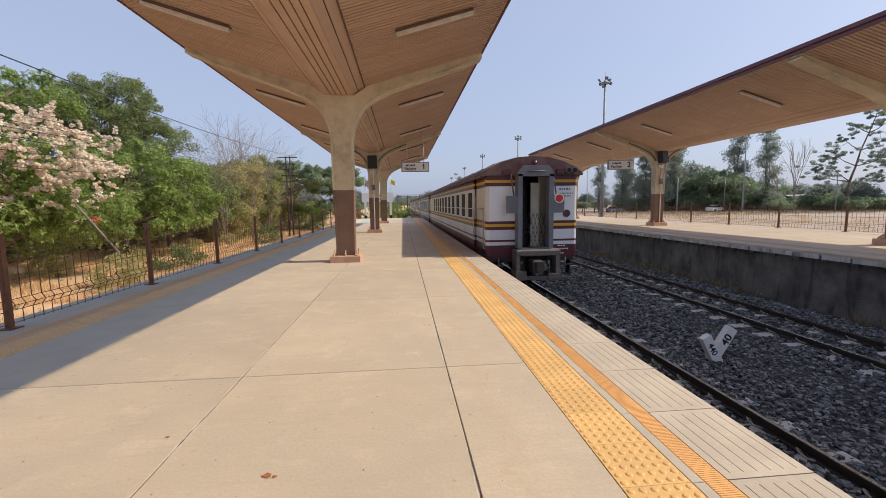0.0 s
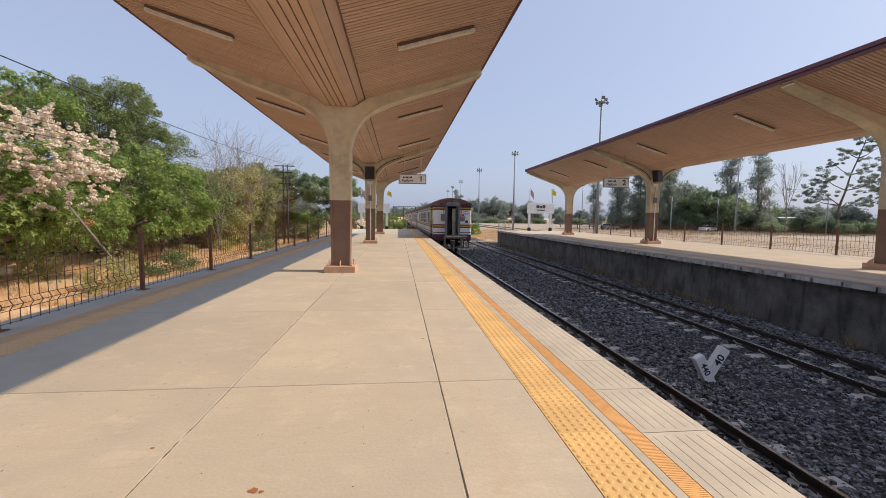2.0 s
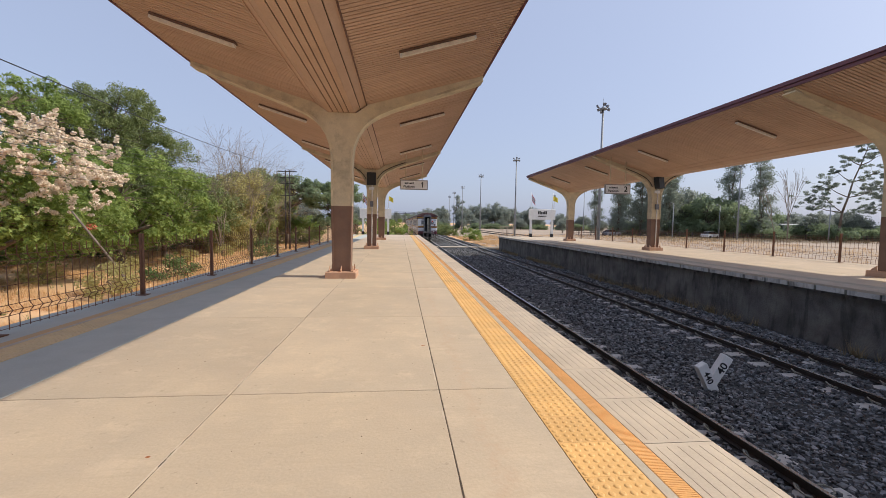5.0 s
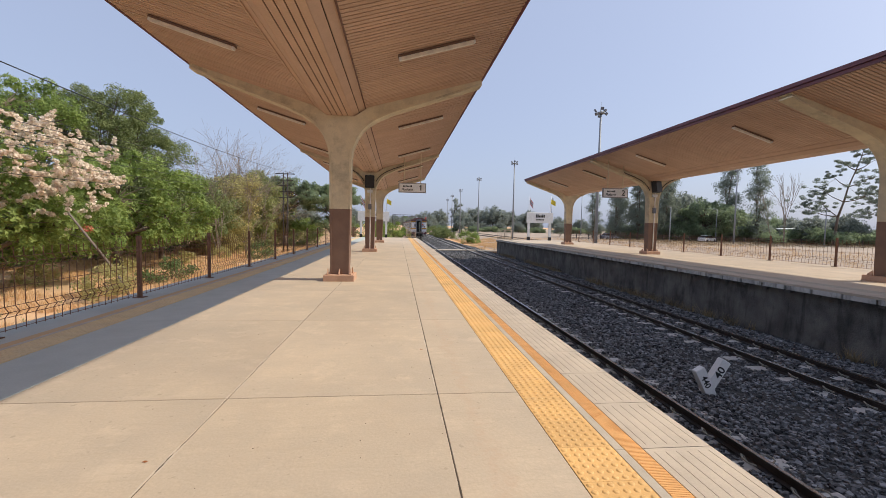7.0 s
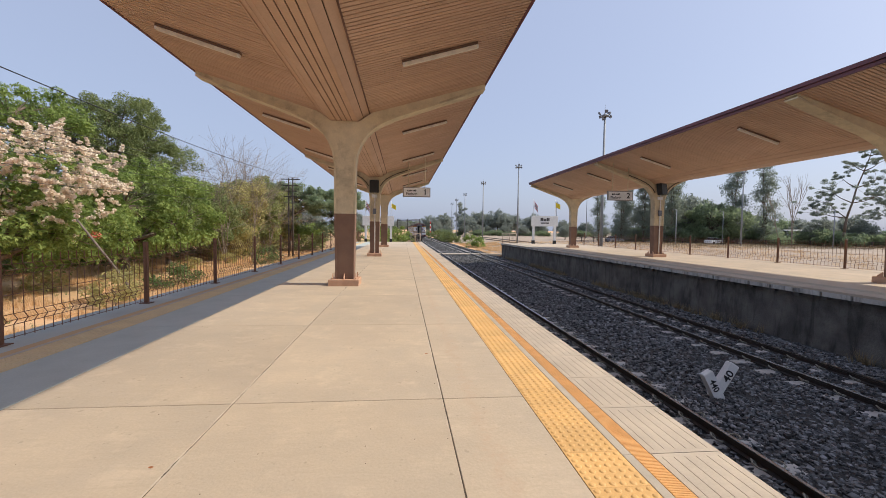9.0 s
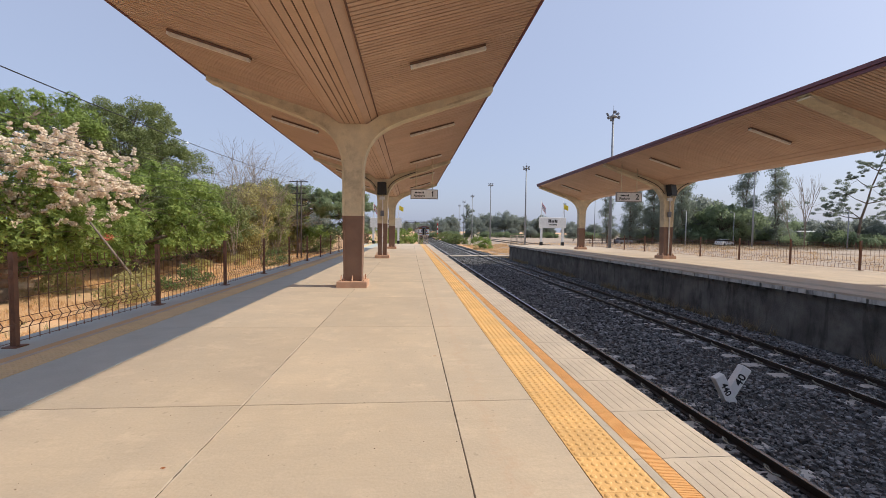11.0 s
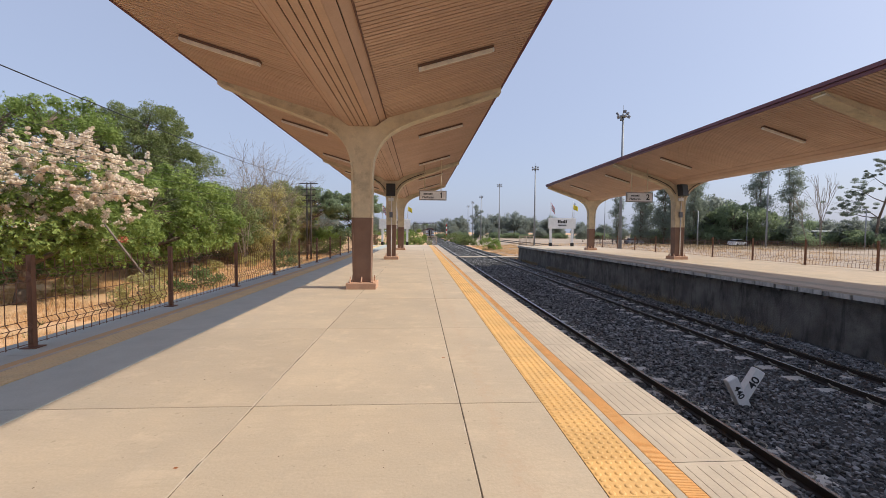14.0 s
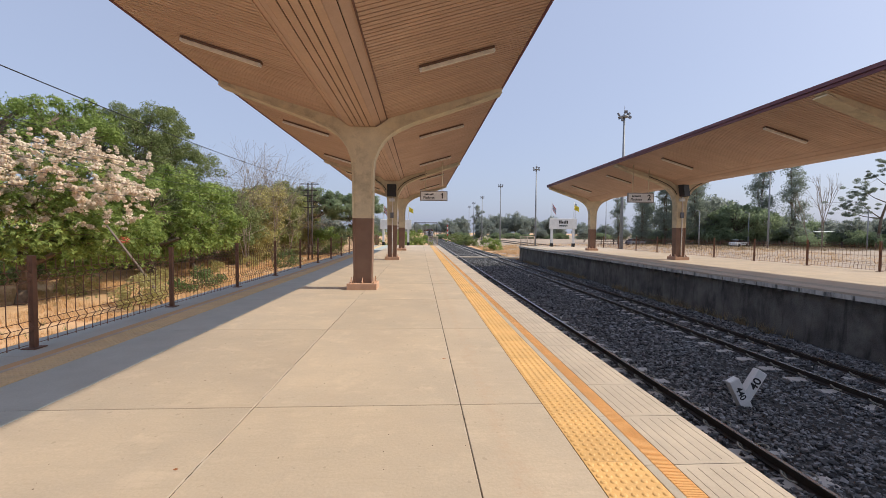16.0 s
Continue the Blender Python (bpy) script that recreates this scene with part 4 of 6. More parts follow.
    for yy in (3.2, COACH_L - 3.2):
        b = part("bogie", (lambda q: (box(q, -0.85, -0.72, yy - 1.6, yy + 1.6, 0.45, 0.72), box(q, 0.72, 0.85, yy - 1.6, yy + 1.6, 0.45, 0.72), box(q, -0.8, 0.8, yy - 0.25, yy + 0.25, 0.5, 0.9), q)[3])(bmesh.new()), M_UNDER, t)
        for dy in (-1.05, 1.05):
            for s in (-1, 1):
                bm = bmesh.new()
                rod(bm, (s * 0.50, yy + dy, 0.43), (s * 0.63, yy + dy, 0.43), 0.43, 0.43, 20)
                part("wheel", bm, M_RAIL, b)
    bm = bmesh.new()
    for s in (-1, 1):
        box(bm, s * 0.9 - 0.25, s * 0.9 + 0.25, 6.5, 9.5, 0.5, 0.92)
        box(bm, s * 0.9 - 0.25, s * 0.9 + 0.25, 12, 16, 0.45, 0.92)
    part("equipment_box", bm, M_UNDER, t)
    # gangway
    bm = bmesh.new()
    for s in (-1, 1):
        box(bm, s * 0.45 - 0.065, s * 0.45 + 0.065, -0.34, -0.005, 1.33, 3.42)
    slab(bm, [(-0.52, 3.36), (-0.52, 3.46), (-0.37, 3.67), (0.37, 3.67), (0.52, 3.46), (0.52, 3.36)], -0.34, -0.005)
    bmesh.ops.triangulate(bm, faces=[f for f in bm.faces if len(f.verts) > 4])
    g = part("gangway", bm, M_GANG, t, "grey steel gangway frame, open")
    for s in (-1, 1):
        bm = bmesh.new()
        cbox(bm, s * 0.67 - 0.17, s * 0.67 + 0.17, -0.30, -0.26, 2.33, 2.82, 0.004)
        part("wing_plate", bm, M_GANG, g)
        bm = bmesh.new()
        rod(bm, (s * 0.62, -0.28, 2.80), (s * 0.68 if s < 0 else 0.56, -0.12, 3.46), 0.02)
        part("hook_bar", bm, M_FRAMEG, g)
        bm = bmesh.new()
        box(bm, s * 0.78 - 0.12, s * 0.78 + 0.12, -0.18, -0.1, 3.44, 3.56)
        part("lamp_bracket", bm, M_MAROON, t)
    bm = bmesh.new()
    rod(bm, (0, -0.2, 3.66), (0, -0.2, 3.80), 0.08, 0.06, 10)
    part("top_lamp", bm, M_MAROON, g)
    if last:
        # folding lattice gate across the gangway's lower half
        bm = bmesh.new()
        for k in range(6):
            x = -0.36 + 0.12 * k
            rod(bm, (x, -0.1, 1.36), (x + 0.12, -0.1, 1.84), 0.006, 0.006, 5)
            rod(bm, (x + 0.12, -0.1, 1.84), (x, -0.1, 2.32), 0.006, 0.006, 5)
            rod(bm, (x + 0.12, -0.085, 1.36), (x, -0.085, 1.84), 0.006, 0.006, 5)
            rod(bm, (x, -0.085, 1.84), (x + 0.12, -0.085, 2.32), 0.006, 0.006, 5)
        part("lattice_gate", bm, M_UNDER, g, "thin folding steel lattice gate")
        bm = bmesh.new()
        rod(bm, (-0.25, -0.36, 3.50), (0.25, -0.36, 3.50), 0.02, 0.02, 8)
        rod(bm, (-0.25, -0.36, 3.50), (-0.25, -0.33, 3.50), 0.02, 0.02, 8)
        rod(bm, (0.25, -0.36, 3.50), (0.25, -0.33, 3.50), 0.02, 0.02, 8)
        part("top_handle", bm, M_FRAMEG, g)
        bm = bmesh.new()
        box(bm, -0.44, 0.44, -0.36, 0.1, 1.30, 1.335)
        part("fall_plate", bm, M_FRAMEG, g)
        for dx in (0.99, 1.16):
            bm = bmesh.new()
            rod(bm, (dx, -0.08, 3.53), (dx, -0.24, 3.53), 0.085, 0.09, 14)
            l = part("tail_lamp", bm, M_FRAMEG, t)
            bm = bmesh.new()
            rod(bm, (dx, -0.241, 3.53), (dx, -0.25, 3.53), 0.065, 0.06, 14)
            part("lens", bm, M_GLASS, l)
        bm = bmesh.new()
        rod(bm, (0.68, -0.30, 2.74), (0.68, -0.33, 2.74), 0.14, 0.14, 24)
        d = part("tail_disc", bm, M_WHITE, t, "red and white round tail board")
        bm = bmesh.new()
        rod(bm, (0.68, -0.328, 2.74), (0.68, -0.336, 2.74), 0.105, 0.105, 24)
        part("disc_face", bm, M_RED, d)
        bm = bmesh.new()
        rod(bm, (1.02, -0.02, 2.30), (1.02, -0.035, 2.30), 0.11, 0.11, 20)
        part("blank_disc", bm, M_MAROON, t)
        # unreadable lettering on the end wall
        rng = random.Random(9)
        bm = bmesh.new()
        for z, n, h in ((2.98, 5, 0.05), (2.87, 6, 0.03), (2.79, 5, 0.03), (2.6, 3, 0.03), (2.5, 2, 0.03)):
            x = 0.80
            for k in range(n):
                w = rng.uniform(0.03, 0.07)
                box(bm, x, x + w, -0.006, 0.002, z, z + h)
                x += w + 0.025
        part("lettering", bm, M_GANG, t)
        bm = bmesh.new()
        for z, n, x in ((1.34, 3, 0.78), (1.25, 7, 0.62), (1.12, 4, 0.7)):
            for k in range(n):
                w = rng.uniform(0.03, 0.07)
                box(bm, x, x + w, -0.006, 0.002, z, z + 0.035)
                x += w + 0.025
        part("lettering", bm, M_WHITE, t)
    # drawgear
    bm = bmesh.new()
    cbox(bm, -0.60, 0.67, -0.52, -0.02, 1.14, 1.30, 0.03)
    box(bm, -0.60, -0.50, -0.52, -0.05, 0.50, 1.16), box(bm, 0.54, 0.66, -0.52, -0.05, 0.50, 1.16)
    box(bm, -0.63, -0.32, -0.55, -0.05, 0.45, 0.70), box(bm, 0.32, 0.70, -0.55, -0.05, 0.45, 0.62)
    box(bm, -0.32, 0.32, -0.5, -0.4, 0.45, 0.55)
    part("buffer_frame", bm, M_FRAMEG, t, "grimy grey steel end frame")
    bm = bmesh.new()
    cbox(bm, -0.16, 0.16, -0.62, 0.3, 0.66, 1.02, 0.05)
    box(bm, -0.07, 0.07, -0.72, -0.62, 0.70, 0.98)
    part("coupler", bm, M_UNDER, t)
    for s in (-1, 1):
        bm = bmesh.new()
        hose = ((0.30, -0.1, 1.1), (0.33, -0.3, 1.0), (0.36, -0.42, 0.78), (0.35, -0.4, 0.56), (0.30, -0.3, 0.46))
        for a, b in zip(hose[:-1], hose[1:]):
            rod(bm, (s * a[0], a[1], a[2]), (s * b[0], b[1], b[2]), 0.026, 0.026, 8)
        part("brake_hose", bm, M_BLACK, t)
        bm = bmesh.new()
        rod(bm, (s * 0.30, -0.3, 0.46), (s * 0.22, -0.3, 0.44), 0.036, 0.03, 8)
        part("hose_coupling", bm, M_FRAMEG, t)
        bm = bmesh.new()
        rod(bm, (s * 1.0, -0.03, 0.62), (s * 1.0, -0.03, 1.02), 0.02, 0.02, 6)
        rod(bm, (s * 0.82, -0.03, 0.80), (s * 1.18, -0.03, 0.80), 0.02, 0.02, 6)
        part("shunter_step", bm, M_FRAMEG, t)
        bm = bmesh.new()
        for z in (0.45, 0.75):
            box(bm, s * 1.06 - 0.18, s * 1.06 + 0.18, 0.2, 0.5, z, z + 0.03)
        box(bm, s * 1.24 - 0.015, s * 1.24 + 0.015, 0.2, 0.5, 0.45, 1.02), box(bm, s * 0.88 - 0.015, s * 0.88 + 0.015, 0.2, 0.5, 0.45, 1.02)
        part("step", bm, M_UNDER, t)
    return t

TRAIN = [coach(True)]
TRAIN.append(coach(False))
for k in range(3):
    TRAIN.append(copy_thing(TRAIN[1], pose(0, 0, 0)))

# ---------- small things by the track and on the columns ----------
def gradient_marker():
    t = thing("gradient_post", "white concrete V-shaped gradient marker with black numbers in ballast", "marker", "", "", (5.34, 6.68, -1.30))
    for rz, ang, txt, L, nm in ((0, 32, "40", 0.62, "arm"), (0, -28, "440", 0.50, "arm")):
        bm = bmesh.new()
        cbox(bm, -0.085, 0.085, -0.06, 0.06, -0.15, L, 0.012)
        m = pose(0.02 if ang > 0 else -0.02, 0.075 if ang > 0 else -0.06, 0.05, 0, ang, 0)
        bmesh.ops.transform(bm, matrix=m, verts=bm.verts)
        a = part(nm, bm, M_WHITE, t)
        text("numerals", txt, 0.2 if ang > 0 else 0.15, M_BLACK, a, m @ Matrix.Translation((0, -0.062, L * (0.62 if ang > 0 else 0.5))) @ pose(0, 0, 0, 90, 0, 0) @ pose(0, 0, 0, 0, 0, 90 if ang > 0 else -90))
    return t

def speaker_set(cx, cy, z0, turn):
    t = thing("loudspeaker", "black box loudspeaker fixed to the canopy column", "loudspeaker", "column loudspeakers", "", (cx, cy, z0))
    bm = bmesh.new()
    cbox(bm, -0.24, 0.24, -0.15, 0.15, -0.33, 0.33, 0.02)
    bmesh.ops.transform(bm, matrix=pose(0, -0.36, 3.79, -8 if turn else 0, 0, turn), verts=bm.verts)
    part("cabinet", bm, M_BLACK, t)
    bm = bmesh.new()
    box(bm, -0.06, 0.06, -0.3, -0.17, 3.68, 3.88)
    part("bracket", bm, M_STEEL, t)
    for s in (-1, 1):
        c = thing("rib_conduit", "dark cable conduit curving along the rib", "conduit", "rib conduits", "", (cx, cy, z0))
        bm = bmesh.new()
        pts = [(x - s * 0.10, -0.225, z + 0.06 - (0.24 if turn else 0.0)) for x, z in rib_curve(s)[3:9]]
        for a, b in zip(pts[:-1], pts[1:]):
            rod(bm, a, b, 0.022, 0.022, 6)
        part("pipe", bm, M_UNDER, c)
    t = thing("conduit", "pale conduit pipe and boxes running down the column", "conduit", "column conduits", "", (cx, cy, z0))
    bm = bmesh.new()
    rod(bm, (0.03, -0.215, 0.17), (0.03, -0.215, 3.5), 0.03, 0.03, 8)
    part("pipe", bm, M_SIGN, t)
    bm = bmesh.new()
    cbox(bm, -0.14, 0.14, -0.26, -0.17, 3.2, 3.36, 0.01)
    part("junction_box", bm, M_WHITE, t)
    bm = bmesh.new()
    cbox(bm, -0.08, 0.1, -0.28, -0.19, 2.3, 2.6, 0.01)
    part("switch_box", bm, M_GANG, t)

def name_board(x0, x1, y, zf, label):
    w = x1 - x0
    t = thing("station_board", label, "sign", "station name boards", "", ((x0 + x1) / 2, y, zf))
    for s in (-1, 1):
        bm = bmesh.new()
        cbox(bm, s * w * 0.40 - 0.11, s * w * 0.40 + 0.11, -0.1, 0.1, 0.3, 2.95, 0.02)
        part("post", bm, M_WHITE, t)
        bm = bmesh.new()
        cbox(bm, s * w * 0.40 - 0.14, s * w * 0.40 + 0.14, -0.14, 0.14, 0.0, 0.36, 0.02)
        part("post_foot", bm, M_BLACK, t)
    bm = bmesh.new()
    cbox(bm, -w / 2, w / 2, -0.16, -0.1, 1.85, 2.95, 0.02)
    part("board", bm, M_WHITE, t)
    rng = random.Random(2)
    bm = bmesh.new()
    x = -w * 0.16
    for k in range(6):
        box(bm, x, x + w * 0.045, -0.172, -0.158, 2.42, 2.42 + rng.uniform(0.22, 0.34))
        x += w * 0.058
    x = -w * 0.14
    for k in range(9):
        box(bm, x, x + w * 0.024, -0.172, -0.158, 2.12, 2.26)
        x += w * 0.034
    part("script_bars", bm, M_BLACK, t)
    # flags on short staffs
    for s, cols in ((-1, ((0.55, 0.03, 0.05), (0.8, 0.8, 0.8), (0.03, 0.03, 0.2), (0.8, 0.8, 0.8), (0.55, 0.03, 0.05))), (1, ((0.80, 0.68, 0.10),))):
        f = thing("flag", "striped red, white and blue flag on a staff" if s < 0 else "small yellow flag on a staff", "flag", "", "", ((x0 + x1) / 2 + s * w * 0.40, y, zf + 2.95))
        bm = bmesh.new()
        rod(bm, (0, 0, -0.05), (0.05 * s, 0, 1.75), 0.025, 0.02, 6)
        part("staff", bm, M_WHITE, f)
        if s > 0:
            bm = bmesh.new()
            n = 6
            g = [[bm.verts.new((0.06 + 0.10 * i, 0.05 * math.sin(i * 1.2), 0.95 + 0.5 * j - 0.05 * i)) for j in range(2)] for i in range(n)]
            for i in range(n - 1):
                bm.faces.new((g[i][0], g[i + 1][0], g[i + 1][1], g[i][1]))
            bmesh.ops.solidify(bm, geom=bm.faces[:], thickness=0.004)
            part("cloth", bm, mat("yellow cloth", cols[0], None, 0.8, 4, 60, 0.05), f)
        else:
            for q, c in enumerate(cols):
                bm = bmesh.new()
                n = 6
                g = [[bm.verts.new((0.04 + 0.075 * i, 0.08 * math.sin(i * 1.1), 1.6 - (q + j) * 0.12 - 0.13 * i)) for j in range(2)] for i in range(n)]
                for i in range(n - 1):
                    bm.faces.new((g[i][0], g[i + 1][0], g[i + 1][1], g[i][1]))
                bmesh.ops.solidify(bm, geom=bm.faces[:], thickness=0.004)
                part("cloth_stripe", bm, mat("flag cloth", c, None, 0.8, 4, 60, 0.05), f)

def end_railing(x0, x1, y, z, label):
    t = thing("end_railing", label, "railing", "platform end railings", "", (x0, y, z))
    w = x1 - x0
    for x in (0, w / 2, w):
        bm = bmesh.new()
        rod(bm, (x, 0, 0), (x, 0, 1.05), 0.035, 0.035, 8)
        part("post", bm, M_RAILING, t)
    for zz in (0.12, 1.02):
        bm = bmesh.new()
        rod(bm, (0, 0, zz), (w, 0, zz), 0.03, 0.03, 8)
        part("rail_bar", bm, M_RAILING, t)
    n = int(w / 0.13)
    for k in range(1, n):
        bm = bmesh.new()
        rod(bm, (k * w / n, 0, 0.12), (k * w / n, 0, 1.02), 0.014, 0.014, 6)
        part("baluster", bm, M_RAILING, t)

M_RAILING = mat("beige railing paint", (0.55, 0.43, 0.33), None, 0.6, 5, 50, 0.05)

def flood_mast(x, y, h, z=-1.16, lamps=True, r=0.19):
    t = thing("floodlight_mast", "tall grey steel floodlight mast with lamp cluster on top", "mast", "yard floodlight masts", "", (x, y, z))
    bm = bmesh.new()
    rod(bm, (0, 0, 0), (0, 0, h), r, r * 0.5, 12)
    part("pole", bm, M_MAST, t)
    bm = bmesh.new()
    rod(bm, (0, 0, 0), (0, 0, 0.12), r * 2, r * 1.9, 12)
    part("foot", bm, M_MAST, t)
    if lamps:
        bm = bmesh.new()
        rod(bm, (0, 0, h - 0.35), (0, 0, h - 0.2), 0.42, 0.42, 14)
        rod(bm, (0, 0, h), (0, 0, h + 0.9), 0.02, 0.01, 5)
        part("ring", bm, M_MAST, t)
        for k in range(6):
            a = k * math.pi / 3 + 0.3
            bm = bmesh.new()
            cbox(bm, -0.16, 0.16, -0.09, 0.09, -0.15, 0.15, 0.03)
            bmesh.ops.transform(bm, matrix=pose(0.58 * math.cos(a), 0.58 * math.sin(a), h + 0.08 - (0.5 if k % 2 else 0.0), 30, 0, math.degrees(a) + 90), verts=bm.verts)
            part("floodlight", bm, M_GANG, t)

M_MAST = mat("weathered mast steel", (0.30, 0.32, 0.34), (0.25, 0.27, 0.29), 0.6, 1, 40, 0.05, metal=0.2)

gradient_marker()
speaker_set(-1.55, 23.4, 0, 0)
speaker_set(14.28, 22.5, P2_Z, 25)
name_board(-4.55, -1.0, 48.3, 0.0, "white station name board on two white posts")
name_board(13.5, 16.4, 43.3, P2_Z, "white station name board on two white posts, island platform")
end_railing(0.95, 2.05, 48.8, 0, "beige steel barrier closing the platform end")
end_railing(10.7, 12.2, 44.2, P2_Z, "beige steel barrier at the island platform end")
for x, y in ((21.4, 43.5), (22.6, 81.0), (21.4, 111.0), (22.0, 148.0), (22.6, 176.0), (23.8, 203.0)):
    flood_mast(x, y, 15.4 if y > 50 else 15.3)
for x, y in ((70.0, 80.5), (81.0, 131.0), (69.0, 152.0), (69.0, 183.0)):
    flood_mast(x, y, 15.6)
def yard_lamp(x, y):
    t = thing("yard_lamp", "slim grey lamp post with a short arm", "lamp post", "yard lamp posts", "", (x, y, ground_z(x, y)))
    bm = bmesh.new()
    rod(bm, (0, 0, 0), (0, 0, 7.4), 0.12, 0.08, 8)
    part("post", bm, M_MAST, t)
    bm = bmesh.new()
    rod(bm, (0, 0, 7.35), (-0.5, 0, 7.5), 0.05, 0.05, 6)
    part("arm", bm, M_MAST, t)
    bm = bmesh.new()
    cbox(bm, -0.85, -0.45, -0.1, 0.1, 7.44, 7.56, 0.03)
    part("lantern", bm, M_GANG, t)
yard_lamp(72.0, 88.0)
yard_lamp(85.0, 75.0)
yard_lamp(58.0, 84.0)

def crossing():
    t = thing("foot_crossing", "pale concrete foot crossing between the rails", "crossing", "", "structure", (0, 45.3, -1.16))
    for a, b in ((2.35, 3.15), (3.3, 4.2), (4.37, 7.5), (7.67, 8.57), (8.74, 12.5)):
        bm = bmesh.new()
        cbox(bm, a, b, 0, 1.1, -0.12, 0.03, 0.01)
        part("panel", bm, M_EDGE, t)
crossing()

def signal_gantry():
    t = thing("signal_gantry", "thin dark steel signal gantry spanning the tracks", "gantry", "", "", (0, 190, -1.2))
    for x in (-2.4, 2.2, 7.6):
        bm = bmesh.new()
        rod(bm, (x, 0, 0), (x, 0, 7.2), 0.16, 0.16, 6)
        part("mast", bm, M_UNDER, t)
    for z in (6.5, 7.1):
        bm = bmesh.new()
        rod(bm, (-2.6, 0, z), (7.8, 0, z), 0.11, 0.11, 6)
        part("beam", bm, M_UNDER, t)
    s = thing("signal_post", "red and white banded signal post beside the track", "signal", "", "", (11.8, 180, -1.2))
    for k in range(6):
        bm = bmesh.new()
        rod(bm, (0, 0, k * 1.0), (0, 0, k + 1.0), 0.2, 0.2, 8)
        part("band", bm, M_RED if k % 2 else M_WHITE, s)
signal_gantry()

for cx in (22.8, 27.2):
    track(cx, BACK, 420, "track_3" if cx < 25 else "track_4", near=0, clips=False, z=-0.92)
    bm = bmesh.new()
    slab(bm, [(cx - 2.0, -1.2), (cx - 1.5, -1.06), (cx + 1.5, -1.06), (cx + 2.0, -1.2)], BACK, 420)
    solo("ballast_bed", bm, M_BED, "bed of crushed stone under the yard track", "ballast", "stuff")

# utility pole and overhead wires
def tube(bm, pts, r, n=5):
    """One connected thin tube through the points."""
    rings = []
    for p in pts:
        p = Vector(p)
        rings.append([bm.verts.new(p + Vector((r * math.cos(a), 0, r * math.sin(a)))) for a in (2 * math.pi * k / n for k in range(n))])
    for a, b in zip(rings[:-1], rings[1:]):
        for k in range(n):
            bm.faces.new((a[k], a[(k + 1) % n], b[(k + 1) % n], b[k])).smooth = True

def utility_pole():
    px, py, pz = -16.2, 62.7, -2.87
    t = thing("utility_pole", "dark twin concrete utility pole with crossarms", "pole", "", "", (px, py, pz))
    for dx in (-0.29, 0.29):
        bm = bmesh.new()
        rod(bm, (dx, 0, 0), (dx, 0, 11.5), 0.125, 0.09, 8)
        part("shaft", bm, M_UNDER, t)
    arms = ((11.3, 1.35), (10.4, 1.05), (9.6, 0.95), (8.8, 0.9), (7.9, 0.8))
    for z, w in arms:
        bm = bmesh.new()
        box(bm, -w, w, -0.2, -0.13, z - 0.06, z + 0.06)
        part("crossarm", bm, M_UNDER, t)
    for k, (dx, z) in enumerate(((1.2, 11.38), (-0.9, 10.48), (0.9, 10.48), (-0.85, 9.68), (0.85, 9.68), (-0.8, 8.88), (0.8, 8.88), (0.7, 7.98))):
        w = thing("overhead_wire", "thin dark overhead cable running from the utility pole", "cable", "overhead cables", "", (px + dx, py - 0.16, pz + z))
        bm = bmesh.new()
        sag = 0.9 if k < 1 else 0.45 + 0.1 * (k % 3)
        tube(bm, [(y / 70 * (4.6 - dx * 0.4), -y, -sag * math.sin(math.pi * y / 70) - y / 70 * (2.2 if k < 1 else 3.4 - 0.12 * k)) for y in range(0, 71, 2)], 0.020 if k == 0 else 0.010)
        part("cable", bm, M_BLACK, w)
utility_pole()

# ---------- plants ----------
def leaf_mat(name, col, col2, rnd=0.35, trans=0.3):
    m = bpy.data.materials.new(name)
    m.use_nodes = True
    n, l = m.node_tree.nodes, m.node_tree.links
    b, out = n["Principled BSDF"], n["Material Output"]
    geo = n.new("ShaderNodeNewGeometry")
    tc = n.new("ShaderNodeTexCoord")
    nz = n.new("ShaderNodeTexNoise")
    nz.inputs["Scale"].default_value = 0.9
    l.new(tc.outputs["Object"], nz.inputs["Vector"])
    add = n.new("ShaderNodeMath")
    add.operation = "MULTIPLY_ADD"
    l.new(geo.outputs["Random Per Island"], add.inputs[0])
    add.inputs[1].default_value = 0.7
    sub = n.new("ShaderNodeMapRange")
    sub.inputs["From Min"].default_value, sub.inputs["From Max"].default_value = 0.3, 0.7
    sub.inputs["To Max"].default_value = 0.5
    l.new(nz.outputs[0], sub.inputs["Value"])
    l.new(sub.outputs[0], add.inputs[2])
    mx = n.new("ShaderNodeMix")
    mx.data_type = "RGBA"
    mx.inputs[6].default_value, mx.inputs[7].default_value = (*col, 1), (*col2, 1)
    l.new(add.outputs[0], mx.inputs[0])
    l.new(mx.outputs[2], b.inputs["Base Color"])
    b.inputs["Roughness"].default_value = 0.55
    t = n.new("ShaderNodeBsdfTranslucent")
    l.new(mx.outputs[2], t.inputs["Color"])
    s = n.new("ShaderNodeMixShader")
    s.inputs[0].default_value = trans
    l.new(b.outputs[0], s.inputs[1]), l.new(t.outputs[0], s.inputs[2])
    l.new(s.outputs[0], out.inputs[0])
    return m

